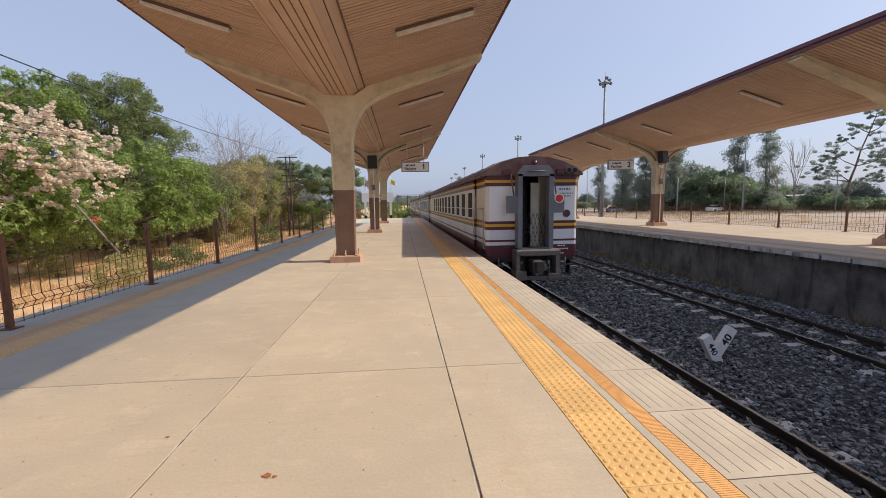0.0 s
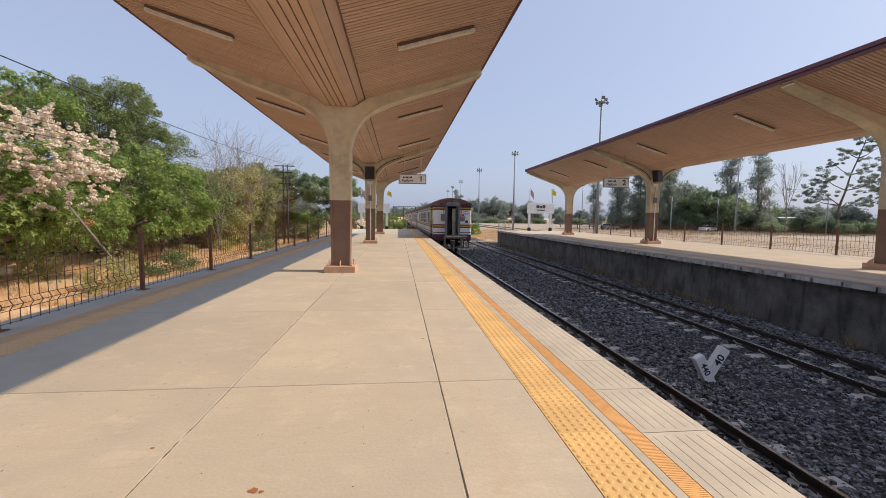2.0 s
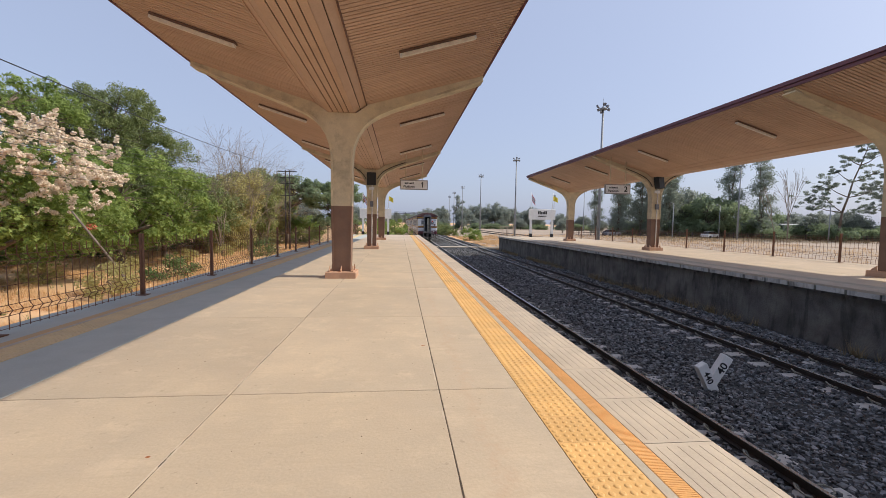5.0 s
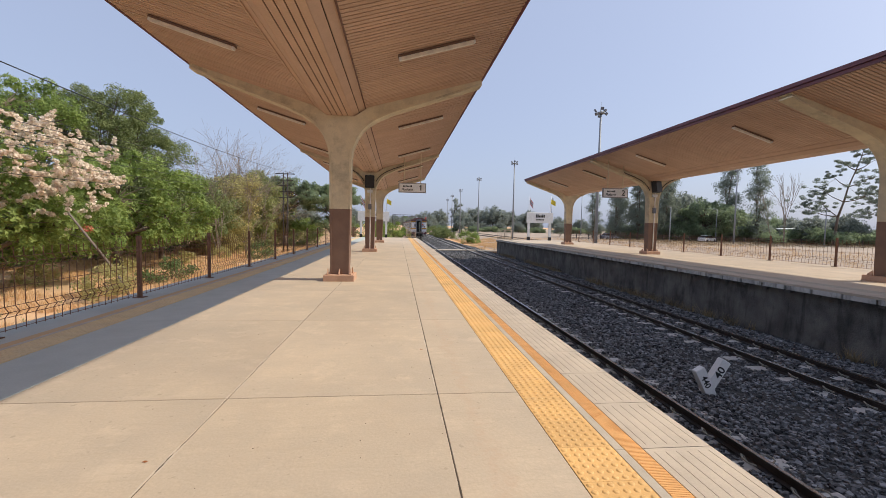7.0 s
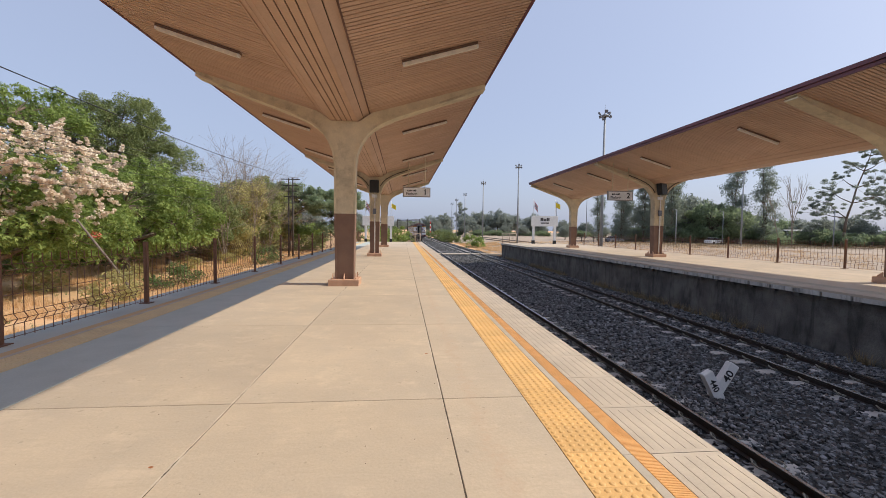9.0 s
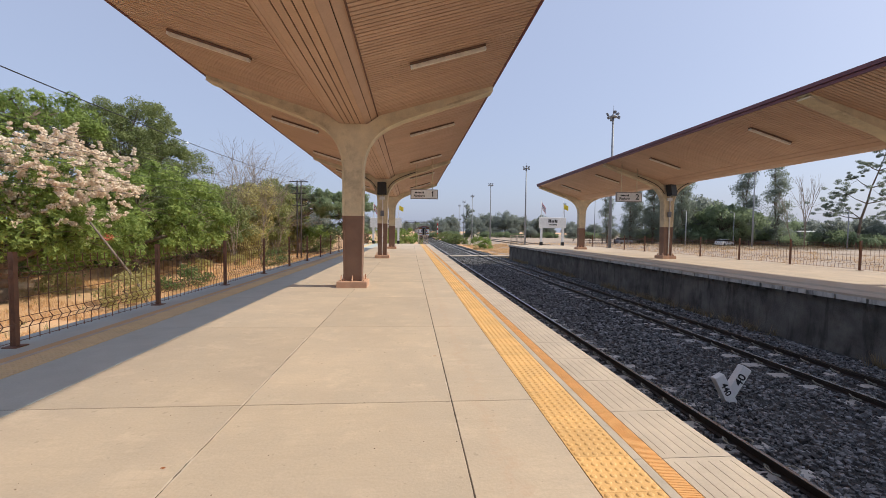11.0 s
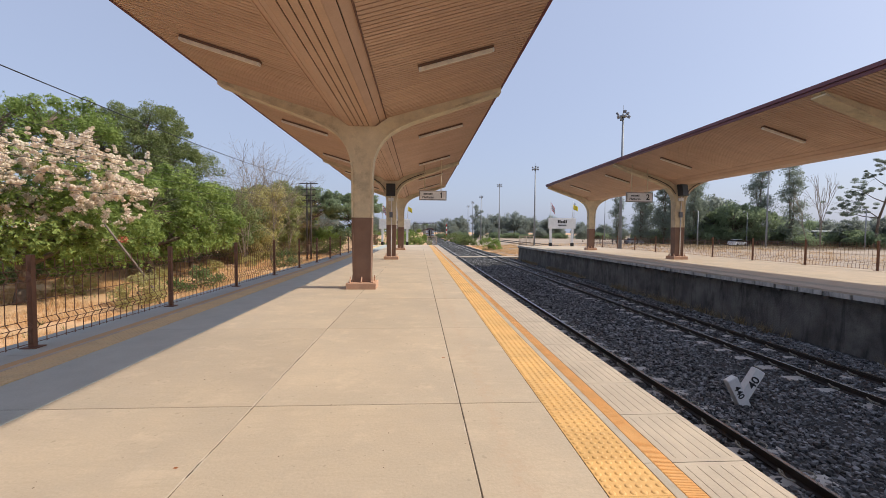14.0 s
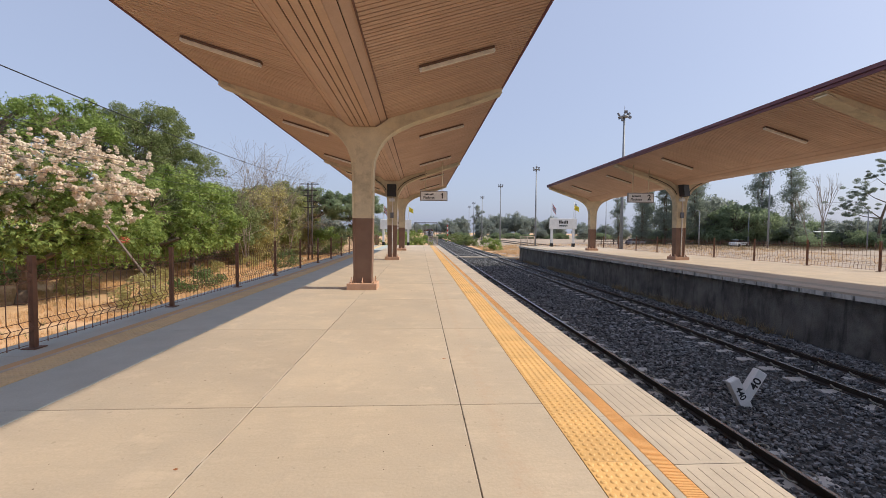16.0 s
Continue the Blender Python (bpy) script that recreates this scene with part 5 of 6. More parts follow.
L_MANGO = leaf_mat("bright broad leaves", (0.10, 0.175, 0.035), (0.36, 0.45, 0.12), trans=0.45)
L_DARK = leaf_mat("deep green leaves", (0.045, 0.09, 0.025), (0.12, 0.19, 0.055), trans=0.4)
L_OLIVE = leaf_mat("olive fine leaves", (0.10, 0.14, 0.045), (0.28, 0.325, 0.12), trans=0.4)
L_DRY = leaf_mat("dry yellowish leaves", (0.32, 0.29, 0.12), (0.58, 0.53, 0.23), trans=0.55)
L_PALE = leaf_mat("pale olive leaves", (0.17, 0.205, 0.07), (0.42, 0.45, 0.17), trans=0.55)
# Distance haze is put into the next three leaf colours as paleness.
L_FAR = leaf_mat("haze-pale grey-green leaves", (0.235, 0.27, 0.24), (0.36, 0.395, 0.345), trans=0.65)
L_GREENF = leaf_mat("haze-pale green leaves", (0.205, 0.27, 0.165), (0.34, 0.41, 0.245), trans=0.7)
L_CAS = leaf_mat("haze-pale needle leaves", (0.19, 0.23, 0.195), (0.33, 0.375, 0.305), trans=0.7)
L_BLOOM = leaf_mat("cream pink blossom", (0.74, 0.58, 0.44), (0.92, 0.83, 0.68), 0.2, 0.25)
L_REDB = leaf_mat("red flower petals", (0.42, 0.06, 0.04), (0.58, 0.17, 0.10), 0.2, 0.2)
L_GRASS = leaf_mat("straw", (0.54, 0.325, 0.15), (0.74, 0.50, 0.26), 0.3, 0.2)
L_SCRUB = leaf_mat("brown scrub blades", (0.20, 0.15, 0.085), (0.34, 0.26, 0.14), 0.3, 0.2)
L_WEED = leaf_mat("green weeds", (0.06, 0.11, 0.025), (0.16, 0.22, 0.07))

def leaf_mesh(name, centers, radii, per, size, material, rng, aspect=0.45, up=0.3, flat=0.8):
    """Leaf blades scattered in clumps: each leaf a folded four-sided blade."""
    c = np.repeat(np.asarray(centers, float), per, 0)
    r = np.repeat(np.asarray(radii, float), per, 0)
    n = len(c)
    d = rng.normal(size=(n, 3))
    d /= np.linalg.norm(d, axis=1)[:, None]
    pos = c + d * (r * rng.uniform(0.25, 1.0, n) ** 0.6)[:, None] * np.array([1, 1, flat])
    nrm = d * 0.7 + rng.normal(size=(n, 3)) * 0.55 + np.array([0, 0, up])
    nrm /= np.linalg.norm(nrm, axis=1)[:, None]
    a = np.cross(nrm, rng.normal(size=(n, 3)))
    a[:, 2] -= 0.25
    a /= np.linalg.norm(a, axis=1)[:, None]
    b = np.cross(nrm, a)
    s = (size * rng.uniform(0.6, 1.4, n))[:, None]
    v = np.stack((pos - a * s, pos + b * s * aspect - nrm * s * 0.12, pos + a * s, pos - b * s * aspect - nrm * s * 0.12), 1)
    me = bpy.data.meshes.new(name)
    me.from_pydata(v.reshape(-1, 3), [], np.arange(4 * n).reshape(-1, 4))
    me.materials.append(material)
    return me

def rosette_mesh(name, centers, radii, per, size, material, rng, leaves=7, aspect=0.17, flat=0.8):
    """Shoots at the outside of the clumps, each a whorl of long drooping leaves."""
    c = np.repeat(np.asarray(centers, float), per, 0)
    r = np.repeat(np.asarray(radii, float), per, 0)
    n = len(c)
    d = rng.normal(size=(n, 3)) + np.array([0, 0, 0.15])
    d /= np.linalg.norm(d, axis=1)[:, None]
    pos = c + d * (r * rng.uniform(0.55, 1.08, n))[:, None] * np.array([1, 1, flat])
    ax = d + rng.normal(size=(n, 3)) * 0.3 + np.array([0, 0, 0.35])
    ax /= np.linalg.norm(ax, axis=1)[:, None]
    u = np.cross(ax, rng.normal(size=(n, 3)))
    u /= np.linalg.norm(u, axis=1)[:, None]
    w = np.cross(ax, u)
    quads = []
    for k in range(leaves):
        f = (2 * math.pi * k / leaves + rng.uniform(-0.4, 0.4, n))[:, None]
        e = (u * np.cos(f) + w * np.sin(f)) * 0.85 + ax * 0.45 + np.array([0, 0, -0.42]) * rng.uniform(0.3, 1.5, (n, 1))
        e /= np.linalg.norm(e, axis=1)[:, None]
        L = (size * rng.uniform(0.6, 1.3, n))[:, None]
        side = np.cross(e, ax)
        side /= np.linalg.norm(side, axis=1)[:, None] + 1e-6
        mid = pos + e * L * 0.5 + ax * L * 0.07
        quads.append(np.stack((pos, mid + side * L * aspect, pos + e * L, mid - side * L * aspect), 1))
    v = np.concatenate(quads)
    me = bpy.data.meshes.new(name)
    me.from_pydata(v.reshape(-1, 3), [], np.arange(len(v) * 4).reshape(-1, 4))
    me.materials.append(material)
    return me

def sprays(lobes, rng, cr):
    """Flower panicles: short tapering rows of small clumps pointing outwards from the lobes."""
    cs, rs = [], []
    for x, y, z, rx, ry, rz, n in lobes:
        for _ in range(n):
            d = rng.normal(size=3)
            d /= np.linalg.norm(d)
            k = rng.uniform(0.75, 1.1)
            p = np.array((x + d[0] * rx * k, y + d[1] * ry * k, z + d[2] * rz * k))
            g = d * 0.5 + rng.normal(size=3) * 0.5 + np.array([0, 0, 0.25])
            g /= np.linalg.norm(g)
            for j in range(5):
                cs.append(p + g * cr * 1.15 * j + rng.normal(size=3) * cr * 0.35)
                rs.append(cr * (1.15 - 0.17 * j) * rng.uniform(0.7, 1.2))
    return cs, rs

def lobes_to_clumps(lobes, rng, cr):
    cs, rs = [], []
    for x, y, z, rx, ry, rz, n in lobes:
        for _ in range(n):
            d = rng.normal(size=3)
            d /= np.linalg.norm(d)
            k = rng.uniform(0.35, 1.0) ** 0.5 * rng.uniform(0.85, 1.1)
            cs.append((x + d[0] * rx * k, y + d[1] * ry * k, z + d[2] * rz * k))
            rs.append(cr * rng.uniform(0.6, 1.4))
    return cs, rs

def limbs(bm, base, lobes, r, rng, twigs=None, lean=(0, 0)):
    """A tapered, slightly crooked trunk with limbs to the lobes and branches to the clumps."""
    top = Vector((lean[0], lean[1], min(l[2] - l[5] * 0.3 for l in lobes)))
    pts = [Vector((0, 0, base))]
    for k in (1, 2, 3):
        pts.append(Vector((0, 0, base)).lerp(top, k / 3) + Vector(rng.normal(size=3) * r * 0.35))
    for i in range(3):
        rod(bm, pts[i], pts[i + 1], r * (1 - 0.2 * i) * (1.25 if i == 0 else 1), r * (0.8 - 0.2 * i), 8)
    fork = pts[-1]
    for l in lobes:
        c = Vector(l[:3])
        mid = fork.lerp(c, 0.5) + Vector(rng.normal(size=3) * 0.15 * l[3])
        rod(bm, fork, mid, r * 0.5, r * 0.34, 6)
        rod(bm, mid, c, r * 0.34, r * 0.15, 6)
        if twigs is not None:
            for t in twigs[::3]:
                t = Vector(t)
                if (t - c).length < max(l[3:6]) * 1.15:
                    rod(bm, mid.lerp(c, 0.6), t, r * 0.12, r * 0.04, 4, False)

def left_tree(name, label, x, y, lobes, cr, per, size, leafm, trunk_r, seed, group="", bloom=None, category="tree", aspect=0.45, k=2.6, whorls=0):
    """A tree on the low ground beyond the fence, its plan drawn at a scale of 1 to k."""
    dz = 4.37 - 1.986 * k
    def grown(q):
        return [(l[0] * k, l[1] * k, l[2] * k + dz, l[3] * k, l[4] * k, l[5] * k, l[6]) for l in q]
    lb = grown(lobes)
    if bloom:
        bloom = (grown(bloom[0]), bloom[1] * k, bloom[2], bloom[3] * k)
    return tree(name, label, x * k, (y - 0.18) * k + 0.18, lb, cr * k, int(per * 1.9), size * k * 0.6, leafm, trunk_r * k, seed, group, bloom, aspect=aspect, category=category, whorls=whorls)

def tree(name, label, x, y, lobes, cr, per, size, leafm, trunk_r, seed, group="", bloom=None, lean=(0, 0), rz=0.0, aspect=0.45, category="tree", whorls=0):
    rng = np.random.default_rng(seed)
    t = thing(name, label, category, group, "", (x, y, ground_z(x, y) - 0.05), rz)
    cs, rs = lobes_to_clumps(lobes, rng, cr)
    bm = bmesh.new()
    limbs(bm, 0, lobes, trunk_r, rng, cs, lean)
    part("trunk", bm, M_BARK, t)
    if whorls:
        part("crown", rosette_mesh("crown", cs, rs, whorls, size, leafm, rng), None, t)
    else:
        part("crown", leaf_mesh("crown", cs, rs, per, size, leafm, rng, aspect), None, t)
    if bloom:
        bl, bcr, bper, bsize = bloom
        cs, rs = sprays(bl, rng, bcr)
        part("blossom", leaf_mesh("blossom", cs, rs, bper, bsize, L_BLOOM, rng, 0.8), None, t, "cream and pink blossom clusters")
    return t

# flowering tree close behind the fence
left_tree("flowering_tree", "green tree covered with cream pink blossom", -8.9, 10.0,
     [(0, 0.2, 2.1, 1.8, 1.7, 0.9, 64), (1.0, 1.4, 1.8, 1.2, 1.3, 0.7, 34), (-1.3, -1.2, 2.0, 1.5, 1.5, 0.9, 40), (0.2, -0.2, 3.0, 1.4, 1.2, 0.7, 34), (-0.6, 2.0, 1.3, 1.0, 1.4, 0.4, 16)], 0.34, 150, 0.135, L_MANGO, 0.13, 21, whorls=52,
     bloom=([(0.8, -0.2, 3.1, 1.5, 0.95, 0.9, 95), (1.3, 0.3, 2.6, 1.0, 0.95, 0.65, 34), (1.35, 1.3, 3.25, 0.55, 0.9, 0.65, 22), (-0.1, -0.8, 2.95, 1.0, 0.8, 0.85, 56)], 0.075, 46, 0.024))
left_tree("mango_tree", "broad mango tree with bright green drooping leaves", -8.7, 14.2,
     [(0, 0, 2.9, 1.6, 1.9, 1.25, 66), (0.9, 1.9, 2.4, 1.2, 1.5, 1.3, 52), (-0.6, -1.6, 2.2, 1.6, 1.4, 1.2, 42), (0.2, 0.6, 1.6, 1.4, 1.6, 0.6, 30)], 0.29, 140, 0.15, L_MANGO, 0.15, 22, whorls=52)
left_tree("tall_tree", "tall leafy tree with loose bright green crown", -14.2, 14.4,
     [(0, 0, 5.2, 1.9, 1.7, 1.3, 54), (1.6, 1.2, 5.9, 1.5, 1.4, 1.1, 40), (-1.8, -0.6, 5.3, 1.7, 1.4, 1.2, 36), (0.2, -0.4, 3.8, 2.4, 2.0, 1.0, 50), (2.6, 1.4, 5.3, 1.0, 1.0, 0.6, 14)], 0.33, 120, 0.15, L_MANGO, 0.2, 23, whorls=44)
left_tree("tamarind_tree", "dense olive green tamarind tree with feathery crown", -12.3, 19.0,
     [(0, 0, 5.2, 2.0, 2.0, 1.7, 90), (1.2, 1.2, 4.6, 1.7, 1.7, 1.6, 70), (-1.4, -0.8, 5.6, 1.6, 1.6, 1.3, 60), (0.3, 0.4, 6.6, 1.7, 1.6, 0.9, 55), (0.4, 0.2, 3.0, 2.2, 2.2, 1.5, 80)], 0.36, 165, 0.07, L_OLIVE, 0.2, 24, aspect=0.4)
left_tree("shade_tree", "dark green shade tree behind the fence", -16.5, 10.2,
     [(0, 0, 4.6, 2.4, 2.2, 1.6, 80), (-1.5, -2.2, 4.4, 2.2, 2.2, 1.6, 60), (0.5, 1.8, 3.4, 2.0, 2.0, 1.4, 50)], 0.55, 130, 0.11, L_DARK, 0.2, 25)
left_tree("green_tree", "dark leafy tree between taller trees", -9.6, 18.4,
     [(0, 0, 2.6, 1.5, 2.0, 1.5, 70), (0.6, 2.2, 2.4, 1.3, 1.8, 1.5, 60), (-0.4, -1.4, 1.7, 1.4, 1.5, 1.0, 40)], 0.42, 150, 0.085, L_OLIVE, 0.12, 26)
for k, (x, y, s, m, sd) in enumerate(((-8.8, 23.0, 1.12, L_DRY, 31), (-8.6, 26.2, 1.1, L_PALE, 32), (-9.2, 29.8, 1.15, L_DRY, 33), (-10.2, 24.6, 1.15, L_PALE, 35), (-9.8, 33.5, 0.95, L_MANGO, 36), (-8.7, 31.0, 1.2, L_DRY, 37), (-9.6, 27.6, 1.3, L_PALE, 38))):
    left_tree("thicket_bush", "tall tangled half-dry bush with bare twigs", x, y,
         [(0, 0, 2.4 * s, 1.3, 1.6, 1.3 * s, 58), (0.4, 0.9, 3.2 * s, 1.0, 1.1, 0.9 * s, 32), (-0.2, -0.5, 1.2 * s, 1.3, 1.5, 0.9 * s, 40)], 0.40, 78, 0.105, m, 0.06, sd, "tangled bushes", category="bush")

def bare_twigs(x, y, h, seed, r=0.05, spread=0.34, stems=4):
    rng = np.random.default_rng(seed)
    t = thing("bare_shrub", "bare grey branching shrub rising above the bushes", "shrub", "bare shrubs", "", (x, y, ground_z(x, y)))
    bm = bmesh.new()
    def grow(p, d, l, r, k):
        q = p + d * l
        rod(bm, p, q, r, r * 0.7, 5, False)
        if k:
            for _ in range(3 if k > 1 else 2):
                grow(q, (d + Vector(rng.normal(size=3) * spread)).normalized(), l * rng.uniform(0.55, 0.85), r * 0.62, k - 1)
    for _ in range(stems):
        grow(Vector((0, 0, 0)), Vector((rng.normal() * 0.18, rng.normal() * 0.18, 1)).normalized(), h * 0.42, r, 4)
    part("branchwork", bm, M_TWIG, t)
M_DEADWOOD = mat("weathered dead wood", (0.24, 0.19, 0.15), (0.17, 0.135, 0.11), 0.95, 6, 40, 0.5)
M_TWIG = mat("dry twigs", (0.30, 0.24, 0.18), None, 0.9, 8, 60, 0.2)
bare_twigs(-23.6, 57.0, 14.0, 41, 0.06)
bare_twigs(-23.2, 63.0, 13.4, 42, 0.06)
bare_twigs(-22.6, 71.0, 12.4, 43, 0.06)
bare_twigs(-23.4, 79.0, 12.0, 44, 0.06)

bare_twigs(-20.6, 51.0, 9.0, 47, 0.05, 0.5, 6)
bare_twigs(-20.2, 58.5, 9.6, 48, 0.05, 0.5, 6)
bare_twigs(-20.4, 66.0, 9.0, 49, 0.05, 0.5, 6)
bare_twigs(79.0, 78.0, 11.5, 45, 0.10, 0.2, 2)
bare_twigs(77.5, 79.0, 9.5, 46, 0.09, 0.2, 1)

def leaning_trunk():
    t = thing("dead_tree", "pale dead tree leaning among the leaves", "tree", "", "", (-15.9, 24.8, -2.92))
    bm = bmesh.new()
    rod(bm, (1.0, 0.35, 0.0), (0.5, 0.2, 1.3), 0.075, 0.07, 8)
    rod(bm, (0.5, 0.2, 1.3), (-1.6, -0.3, 4.7), 0.07, 0.05, 8)
    part("trunk", bm, M_DEADWOOD, t)
leaning_trunk()
left_tree("fence_shrub", "small green shrub growing beyond the fence", -6.3, 12.6, [(0, 0, 0.5, 0.6, 1.2, 0.45, 30)], 0.26, 70, 0.05, L_WEED, 0.03, 51, "fence shrubs", category="shrub")
left_tree("fence_shrub", "small green shrub growing beyond the fence", -6.4, 20.5, [(0, 0, 0.55, 0.6, 1.4, 0.5, 30)], 0.26, 70, 0.05, L_WEED, 0.03, 52, "fence shrubs", category="shrub")
left_tree("fence_shrub", "dense green shrub beside the utility pole", -7.2, 32.0, [(0, 0, 1.2, 1.5, 2.2, 1.1, 60), (-0.5, 4, 1.4, 1.5, 2.2, 1.2, 50)], 0.4, 90, 0.08, L_MANGO, 0.05, 53, "fence shrubs", category="shrub")
for k, (x, y, h) in enumerate(((-33.0, 36, 4.3), (-33.6, 46, 5.0), (-32.4, 55, 4.5), (-33.0, 65, 5.2), (-31.8, 76, 5.0), (-30.6, 86, 4.8))):
    tree("undergrowth_bush", "dense dark green undergrowth below the trees", x, y, [(0, 0, h * 0.5, 2.6, 5.4, h * 0.5, 46), (0.6, 3.0, h * 0.35, 2.1, 3.0, h * 0.4, 22)], 0.7, 120, 0.15, L_DARK if k % 3 else L_OLIVE, 0.08, 160 + k, "undergrowth bushes", category="bush")
for k, (x, y, h) in enumerate(((-15.3, 24.0, 2.15), (-16.4, 25.6, 1.7), (-22.6, 29.0, 1.2), (-22.0, 36.0, 1.3), (-21.0, 43.5, 1.4), (-20.4, 51.0, 1.5))):
    tree("dry_scrub", "low tangle of dry twiggy scrub and yellowed leaves", x, y, [(0, 0, h * 0.5, 1.1, 1.5, h * 0.5, 22)], 0.36, 70, 0.08, L_DRY, 0.04, 180 + k, "dry scrub", category="scrub")
tree("rain_tree", "wide spreading rain tree with flat dark crown", -19.5, 76.0,
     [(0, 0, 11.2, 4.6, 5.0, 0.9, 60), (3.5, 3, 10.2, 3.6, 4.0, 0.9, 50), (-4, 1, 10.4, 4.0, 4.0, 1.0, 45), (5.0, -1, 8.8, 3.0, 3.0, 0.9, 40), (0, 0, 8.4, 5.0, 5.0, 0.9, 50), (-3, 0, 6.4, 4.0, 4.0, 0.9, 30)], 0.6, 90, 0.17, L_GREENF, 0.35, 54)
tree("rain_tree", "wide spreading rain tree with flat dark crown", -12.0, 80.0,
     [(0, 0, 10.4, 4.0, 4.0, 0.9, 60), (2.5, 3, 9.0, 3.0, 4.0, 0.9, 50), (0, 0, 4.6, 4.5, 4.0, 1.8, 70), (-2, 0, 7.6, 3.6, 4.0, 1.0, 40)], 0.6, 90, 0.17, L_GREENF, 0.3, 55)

ft = bpy.data.objects["flowering_tree"]
part("red_bloom", leaf_mesh("red_bloom", [(5.8, -0.1, 3.85)], [0.36], 60, 0.06, L_REDB, np.random.default_rng(5), 0.7), None, ft, "small cluster of red flowers")

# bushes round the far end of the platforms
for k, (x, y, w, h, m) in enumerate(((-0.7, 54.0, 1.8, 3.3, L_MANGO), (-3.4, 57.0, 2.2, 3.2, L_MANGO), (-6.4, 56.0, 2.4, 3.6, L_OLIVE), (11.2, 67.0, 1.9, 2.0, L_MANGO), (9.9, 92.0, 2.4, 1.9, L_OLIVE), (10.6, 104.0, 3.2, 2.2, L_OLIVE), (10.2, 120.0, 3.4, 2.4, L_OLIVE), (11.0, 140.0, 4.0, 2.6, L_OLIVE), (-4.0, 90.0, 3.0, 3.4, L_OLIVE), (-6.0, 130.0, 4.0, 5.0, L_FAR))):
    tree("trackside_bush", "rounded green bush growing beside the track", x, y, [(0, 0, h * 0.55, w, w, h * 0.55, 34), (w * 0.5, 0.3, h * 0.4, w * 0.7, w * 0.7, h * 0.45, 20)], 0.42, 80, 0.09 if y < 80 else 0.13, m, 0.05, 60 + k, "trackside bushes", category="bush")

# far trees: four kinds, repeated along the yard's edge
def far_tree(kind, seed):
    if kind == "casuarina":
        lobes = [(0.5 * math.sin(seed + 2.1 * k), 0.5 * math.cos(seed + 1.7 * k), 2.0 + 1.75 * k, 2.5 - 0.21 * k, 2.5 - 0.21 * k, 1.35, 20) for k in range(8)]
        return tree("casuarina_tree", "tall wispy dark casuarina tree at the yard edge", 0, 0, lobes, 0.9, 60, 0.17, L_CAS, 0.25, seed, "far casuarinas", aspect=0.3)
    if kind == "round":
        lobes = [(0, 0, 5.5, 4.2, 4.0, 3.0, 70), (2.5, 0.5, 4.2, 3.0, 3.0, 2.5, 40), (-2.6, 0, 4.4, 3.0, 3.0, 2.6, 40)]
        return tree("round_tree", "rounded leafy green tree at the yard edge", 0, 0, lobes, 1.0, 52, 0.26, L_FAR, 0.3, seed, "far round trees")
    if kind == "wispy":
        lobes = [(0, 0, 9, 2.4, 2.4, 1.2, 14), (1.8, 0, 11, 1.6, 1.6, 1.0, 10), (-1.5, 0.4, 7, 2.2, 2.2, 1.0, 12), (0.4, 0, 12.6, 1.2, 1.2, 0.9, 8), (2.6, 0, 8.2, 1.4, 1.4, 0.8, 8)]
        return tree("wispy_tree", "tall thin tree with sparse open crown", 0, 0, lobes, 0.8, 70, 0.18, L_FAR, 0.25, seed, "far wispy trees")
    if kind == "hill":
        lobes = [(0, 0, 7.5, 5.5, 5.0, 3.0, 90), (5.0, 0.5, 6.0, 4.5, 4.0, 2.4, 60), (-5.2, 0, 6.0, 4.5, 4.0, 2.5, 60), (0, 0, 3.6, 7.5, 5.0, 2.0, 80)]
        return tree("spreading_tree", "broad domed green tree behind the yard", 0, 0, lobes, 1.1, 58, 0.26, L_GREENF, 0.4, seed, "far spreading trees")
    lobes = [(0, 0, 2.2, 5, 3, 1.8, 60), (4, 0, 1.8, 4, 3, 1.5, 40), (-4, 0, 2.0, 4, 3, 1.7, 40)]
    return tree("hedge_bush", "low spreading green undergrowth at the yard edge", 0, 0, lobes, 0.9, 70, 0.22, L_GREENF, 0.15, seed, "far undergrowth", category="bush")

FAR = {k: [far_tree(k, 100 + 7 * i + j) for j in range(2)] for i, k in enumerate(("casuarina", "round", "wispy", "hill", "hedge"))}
used = {}
def put_far(kind, x, y, s=1.0, n=0):
    src = FAR[kind][n % 2]
    m = pose(x, y, ground_z(x, y) - 0.1, 0, 0, (x * 37 + y * 11) % 360)
    key = (kind, n % 2)
    if key in used:
        ob = copy_thing(src, m)
    else:
        ob, used[key] = src, True
        ob.matrix_basis = m
    ob.scale = (s, s, s)

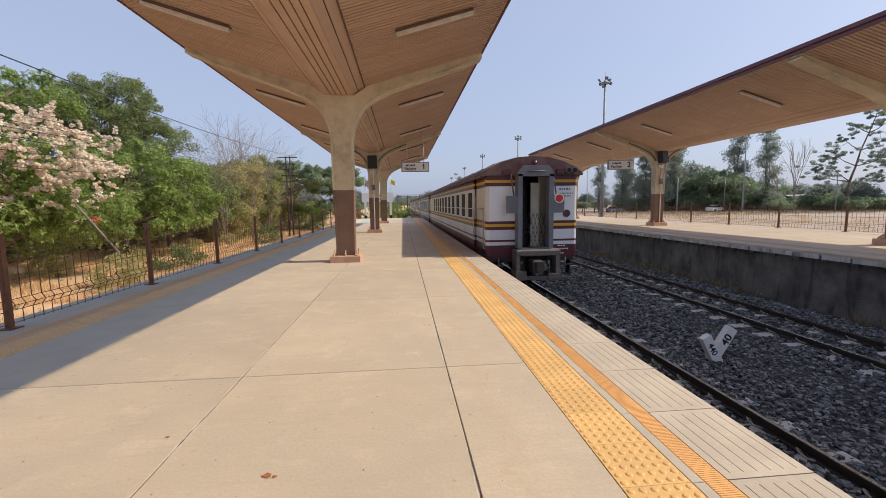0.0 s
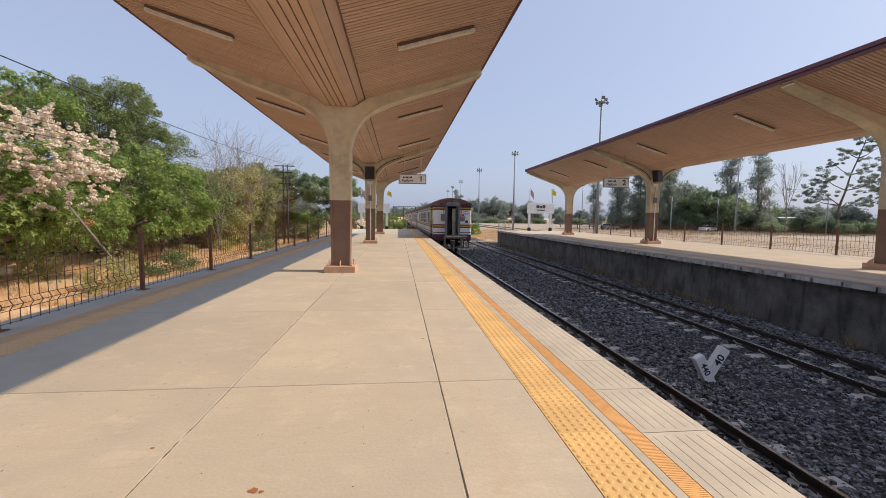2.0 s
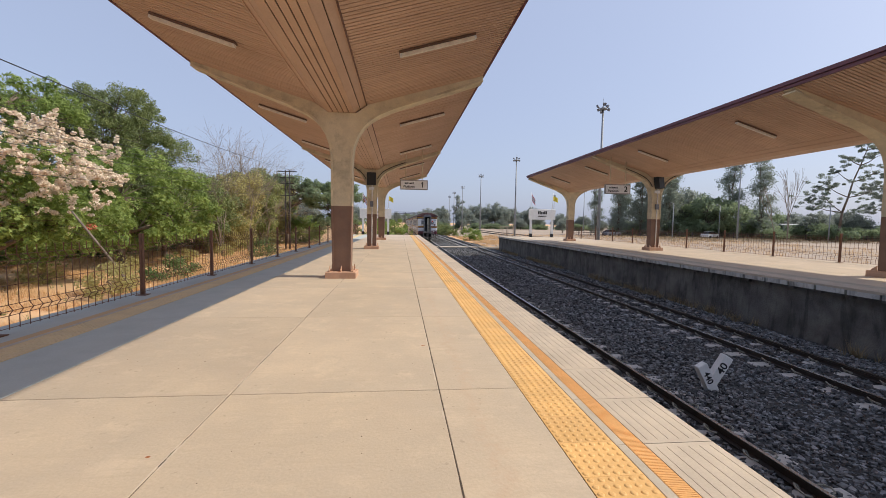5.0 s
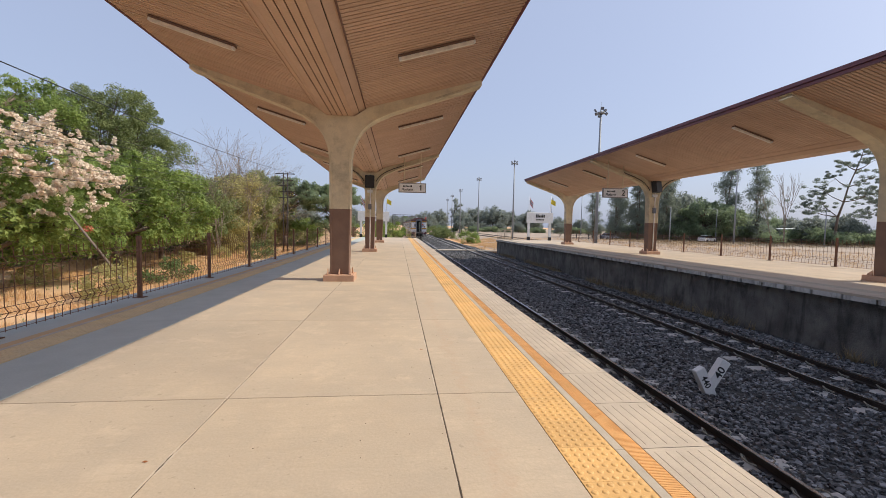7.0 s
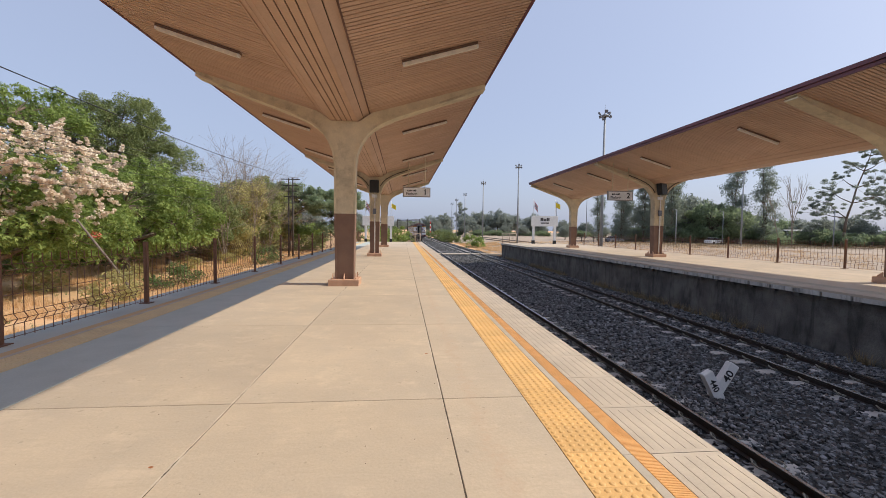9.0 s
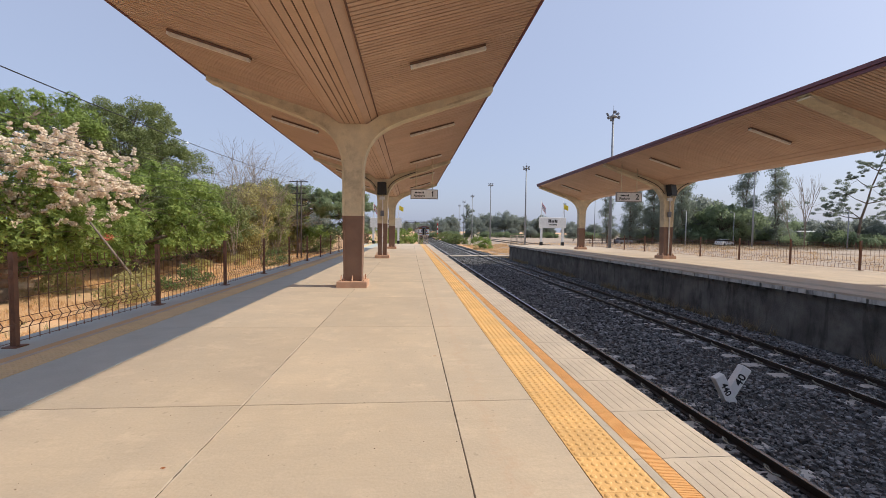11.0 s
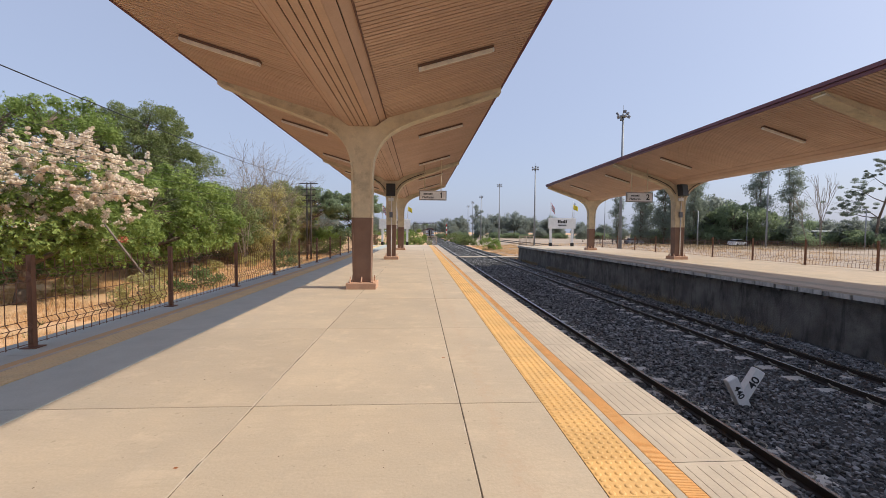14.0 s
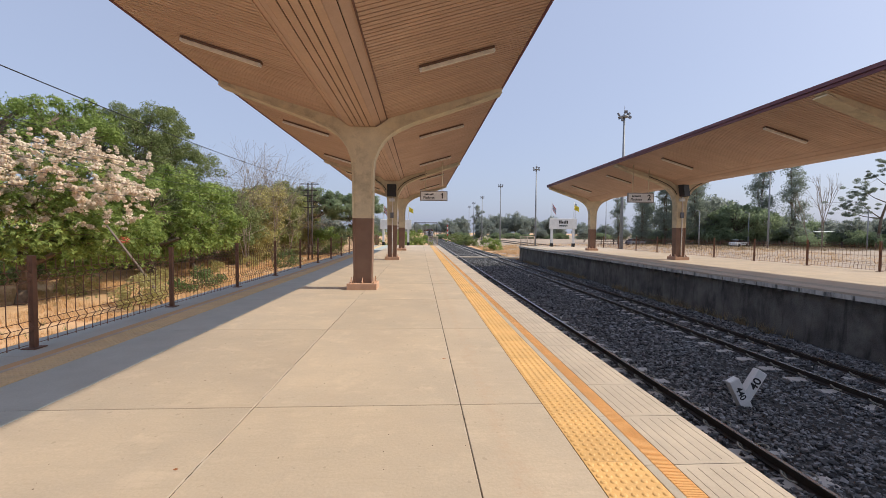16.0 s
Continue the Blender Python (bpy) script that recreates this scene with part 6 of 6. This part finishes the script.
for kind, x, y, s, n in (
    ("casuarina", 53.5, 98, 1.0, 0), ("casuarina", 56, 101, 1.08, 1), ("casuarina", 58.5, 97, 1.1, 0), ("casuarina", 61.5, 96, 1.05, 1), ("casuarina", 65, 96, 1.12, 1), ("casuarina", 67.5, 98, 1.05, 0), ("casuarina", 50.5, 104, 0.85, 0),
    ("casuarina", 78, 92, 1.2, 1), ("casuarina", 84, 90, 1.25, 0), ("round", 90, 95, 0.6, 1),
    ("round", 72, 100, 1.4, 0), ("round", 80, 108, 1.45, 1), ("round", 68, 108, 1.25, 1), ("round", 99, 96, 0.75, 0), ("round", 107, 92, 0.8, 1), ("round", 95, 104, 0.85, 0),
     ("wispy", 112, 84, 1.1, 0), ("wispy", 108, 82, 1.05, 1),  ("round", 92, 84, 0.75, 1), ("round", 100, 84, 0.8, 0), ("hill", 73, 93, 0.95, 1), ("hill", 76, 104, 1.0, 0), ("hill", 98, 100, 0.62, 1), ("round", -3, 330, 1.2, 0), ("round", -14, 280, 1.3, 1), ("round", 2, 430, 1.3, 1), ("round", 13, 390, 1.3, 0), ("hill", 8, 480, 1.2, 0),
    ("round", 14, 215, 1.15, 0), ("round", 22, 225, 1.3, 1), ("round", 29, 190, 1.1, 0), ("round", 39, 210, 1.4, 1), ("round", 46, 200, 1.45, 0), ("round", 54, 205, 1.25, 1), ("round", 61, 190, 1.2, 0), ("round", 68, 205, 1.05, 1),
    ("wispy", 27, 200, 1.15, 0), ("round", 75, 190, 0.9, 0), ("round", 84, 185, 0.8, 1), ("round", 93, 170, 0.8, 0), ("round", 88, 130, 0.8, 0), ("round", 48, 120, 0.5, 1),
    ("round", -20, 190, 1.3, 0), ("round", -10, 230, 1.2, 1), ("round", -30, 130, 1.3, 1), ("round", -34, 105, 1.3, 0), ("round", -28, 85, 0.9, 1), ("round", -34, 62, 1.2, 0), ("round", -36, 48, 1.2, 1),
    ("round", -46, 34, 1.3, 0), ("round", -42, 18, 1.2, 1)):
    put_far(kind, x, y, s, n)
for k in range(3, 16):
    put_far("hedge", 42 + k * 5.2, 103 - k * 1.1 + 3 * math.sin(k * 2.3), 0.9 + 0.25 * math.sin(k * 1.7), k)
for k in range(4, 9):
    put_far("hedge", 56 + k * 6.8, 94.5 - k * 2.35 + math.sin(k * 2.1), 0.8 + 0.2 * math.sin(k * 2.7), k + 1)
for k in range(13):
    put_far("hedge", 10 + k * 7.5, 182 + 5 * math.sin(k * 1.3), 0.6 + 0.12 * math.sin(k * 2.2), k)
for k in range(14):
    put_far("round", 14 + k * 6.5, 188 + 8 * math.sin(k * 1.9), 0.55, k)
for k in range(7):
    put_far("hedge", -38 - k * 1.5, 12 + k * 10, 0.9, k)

# a tall tree with feathery tiers leaning over the yard
def tiered_tree(x, y, rz, seed):
    rng = np.random.default_rng(seed)
    t = thing("leaning_yard_tree", "tall feathery tree leaning over the yard, open tiered crown", "tree", "", "", (x, y, ground_z(x, y) - 0.1), rz)
    stem = [Vector(p) for p in ((0, 0, 0), (0.3, 0.1, 3.2), (0.5, -0.1, 6.0), (1.2, 0, 9.0), (1.7, 0.2, 12.0), (2.6, 0, 15.2), (3.3, -0.1, 18.0), (3.6, 0, 20.0))]
    bm = bmesh.new()
    for k in range(len(stem) - 1):
        rod(bm, stem[k], stem[k + 1], 0.27 - 0.034 * k, 0.27 - 0.034 * (k + 1), 8)
    cs, rs = [], []
    for k, reach, lift, w, n in ((2, -4.6, 1.4, 1.4, 20), (2, -3.2, 3.6, 1.7, 24), (3, -3.4, 2.6, 1.6, 22), (3, 3.4, 1.2, 1.5, 18), (4, -2.4, 2.2, 1.3, 14), (4, 3.0, 1.8, 1.6, 20), (5, -1.9, 1.8, 1.3, 14), (5, 2.2, 1.6, 1.5, 18), (6, -1.2, 1.6, 1.2, 12), (6, 1.6, 1.2, 1.3, 14), (7, 0.0, 0.5, 1.2, 14)):
        tip = stem[k] + Vector((reach, rng.uniform(-1.5, 1.5), lift))
        knee = stem[k].lerp(tip, 0.5) + Vector((0, 0, -0.25))
        rod(bm, stem[k], knee, 0.11, 0.075, 6)
        rod(bm, knee, tip, 0.075, 0.03, 6)
        for _ in range(n):
            q = tip + Vector((rng.normal() * w * 1.15, rng.normal() * w * 1.15, rng.normal() * w * 0.62))
            cs.append(tuple(q))
            rs.append(rng.uniform(0.3, 0.7))
            if rng.random() < 0.5:
                rod(bm, knee.lerp(tip, rng.uniform(0.4, 1.0)), q, 0.03, 0.012, 4, False)
    part("trunk", bm, M_BARK, t)
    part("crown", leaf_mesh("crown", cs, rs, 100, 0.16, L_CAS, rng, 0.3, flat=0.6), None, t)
tiered_tree(88.0, 76.0, -49, 91)
tiered_tree(99.5, 75.0, -60, 92)

def yard_fence():
    """A low dark fence at the foot of the far trees."""
    a, b = Vector((40.0, 97.0, 0)), Vector((112.0, 72.0, 0))
    n = 28
    t = thing("yard_fence", "low dark weathered fence along the far edge of the yard", "fence")
    top = []
    for k in range(n + 1):
        p = a.lerp(b, k / n)
        z = ground_z(p.x, p.y)
        bm = bmesh.new()
        cbox(bm, p.x - 0.07, p.x + 0.07, p.y - 0.07, p.y + 0.07, z - 0.1, z + 1.25, 0.02)
        part("post", bm, M_UNDER, t)
        top.append(Vector((p.x, p.y, z)))
    for h in (0.35, 0.75, 1.12):
        bm = bmesh.new()
        for p, q in zip(top[:-1], top[1:]):
            rod(bm, p + Vector((0, 0, h)), q + Vector((0, 0, h)), 0.045, 0.045, 5, False)
        part("rail_bar", bm, M_UNDER, t)
yard_fence()

def parked_car(x, y, rz, paint, label):
    t = thing("parked_car", label, "car", "parked cars", "", (x, y, ground_z(x, y)), rz)
    bm = bmesh.new()
    slab(bm, [(-2.1, 0.28), (2.1, 0.28), (2.15, 0.62), (1.95, 0.86), (1.0, 0.95), (-1.9, 1.0), (-2.12, 0.8)], -0.85, 0.85)
    bmesh.ops.triangulate(bm, faces=[f for f in bm.faces if len(f.verts) > 4])
    part("body", bm, paint, t)
    bm = bmesh.new()
    slab(bm, [(-1.75, 0.98), (1.05, 0.94), (0.35, 1.42), (-1.2, 1.45)], -0.74, 0.74)
    part("windows", bm, M_GLASS, t)
    bm = bmesh.new()
    slab(bm, [(-1.25, 1.43), (0.38, 1.40), (0.2, 1.47), (-1.1, 1.5)], -0.72, 0.72)
    part("roof", bm, paint, t)
    for wx in (-1.3, 1.35):
        for s in (-1, 1):
            bm = bmesh.new()
            rod(bm, (wx, s * 0.72, 0.31), (wx, s * 0.9, 0.31), 0.31, 0.31, 14)
            part("wheel", bm, M_BLACK, t)
parked_car(69.6, 87.6, 20, M_WHITE, "white parked car beside the far yard fence")
parked_car(50.0, 94.6, 15, M_GANG, "grey parked car beside the far yard fence")

def yard_shed(x, y, rz):
    t = thing("yard_shed", "low pale shed with a flat white roof among trees", "shed", "", "", (x, y, ground_z(x, y)), rz)
    for k, (x0, x1, y0, y1) in enumerate(((-4, 4, -2, -1.85), (-4, 4, 1.85, 2), (-4, -3.85, -1.85, 1.85), (3.85, 4, -1.85, 1.85))):
        bm = bmesh.new()
        box(bm, x0, x1, y0, y1, 0, 3.4 if k else 3.2)
        part("wall", bm, M_SIGN, t)
    bm = bmesh.new()
    slab(bm, [(-2.5, 3.25), (2.5, 3.45), (2.5, 3.65), (-2.5, 3.45)], -4.5, 4.5, "x")
    part("roof", bm, M_WHITE, t)
    for xx in (-2.2, 1.0):
        bm = bmesh.new()
        box(bm, xx, xx + 1.3, -2.03, -1.99, 0.9 if xx > 0 else 0.0, 2.2)
        part("window" if xx > 0 else "door", bm, M_DARK, t)
yard_shed(95.5, 90.0, -40)

def tufts(name, label, n, area, size, material, seed, blades=14, spread=0.12, lift=0.0):
    rng = np.random.default_rng(seed)
    x0, x1, y0, y1 = area
    xs, ys = rng.uniform(x0, x1, n), rng.uniform(y0, y1, n)
    keep = np.array([noise.noise((a * 0.35, b * 0.35, seed)) > -0.12 for a, b in zip(xs, ys)])
    xs, ys = xs[keep], ys[keep]
    c = np.array([(a, b, ground_z(a, b) + lift) for a, b in zip(xs, ys)])
    c = np.repeat(c, blades, 0)
    m = len(c)
    a = rng.uniform(0, 6.28, m)
    lean = rng.uniform(0.1, 0.9, m)
    h = size * rng.uniform(0.5, 1.3, m)
    base = c + np.stack((np.cos(a), np.sin(a), np.zeros(m)), 1) * (spread * rng.uniform(0, 1, m))[:, None]
    tip = base + np.stack((np.cos(a) * lean * h, np.sin(a) * lean * h, h), 1)
    side = np.stack((-np.sin(a), np.cos(a), np.zeros(m)), 1) * 0.008
    v = np.stack((base - side, base + side, tip), 1)
    me = bpy.data.meshes.new(name)
    me.from_pydata(v.reshape(-1, 3), [], np.arange(3 * m).reshape(-1, 3))
    me.materials.append(material)
    tagged(new(name, me), label, "grass", "", "stuff")

tufts("dry_grass", "dry straw-coloured grass on the bank", 18000, (-36, -13.0, 6, 85), 0.3, L_GRASS, 71, 14, 0.22)
tufts("weeds", "scattered green weeds beside the fence", 420, (-22, -13, 8, 85), 0.28, L_WEED, 72)
tufts("dry_grass", "dry straw-coloured grass past the platform end", 5000, (10.5, 19, 46, 85), 0.3, L_GRASS, 73, 10, 0.25)
tufts("wall_weeds", "small weeds along the platform wall", 420, (10.2, 10.66, 8, 42), 0.3, L_SCRUB, 74, 12, 0.1, 0.1)
tufts("yard_grass", "dry grass streaks across the sandy yard", 5200, (20, 62, 24, 96), 0.3, L_GRASS, 75, 9, 0.4)
tufts("yard_scrub", "brown scrubby grass at the far edge of the yard", 2600, (46, 104, 66, 92), 0.5, L_SCRUB, 76, 14, 0.6)

# ---------- what moves ----------
def motions():
    rows = ((0, 12.0), (1, 20.4), (2, 29.3), (3, 38.9), (4, 48.6), (6.5, 71.5), (9, 94), (11.5, 118), (14, 144), (16, 164))
    for k, c in enumerate(TRAIN):
        walk(c, [(t, pose(TRACK_1, d + k * (COACH_L + 0.7), RAIL_Z)) for t, d in rows])


motions()
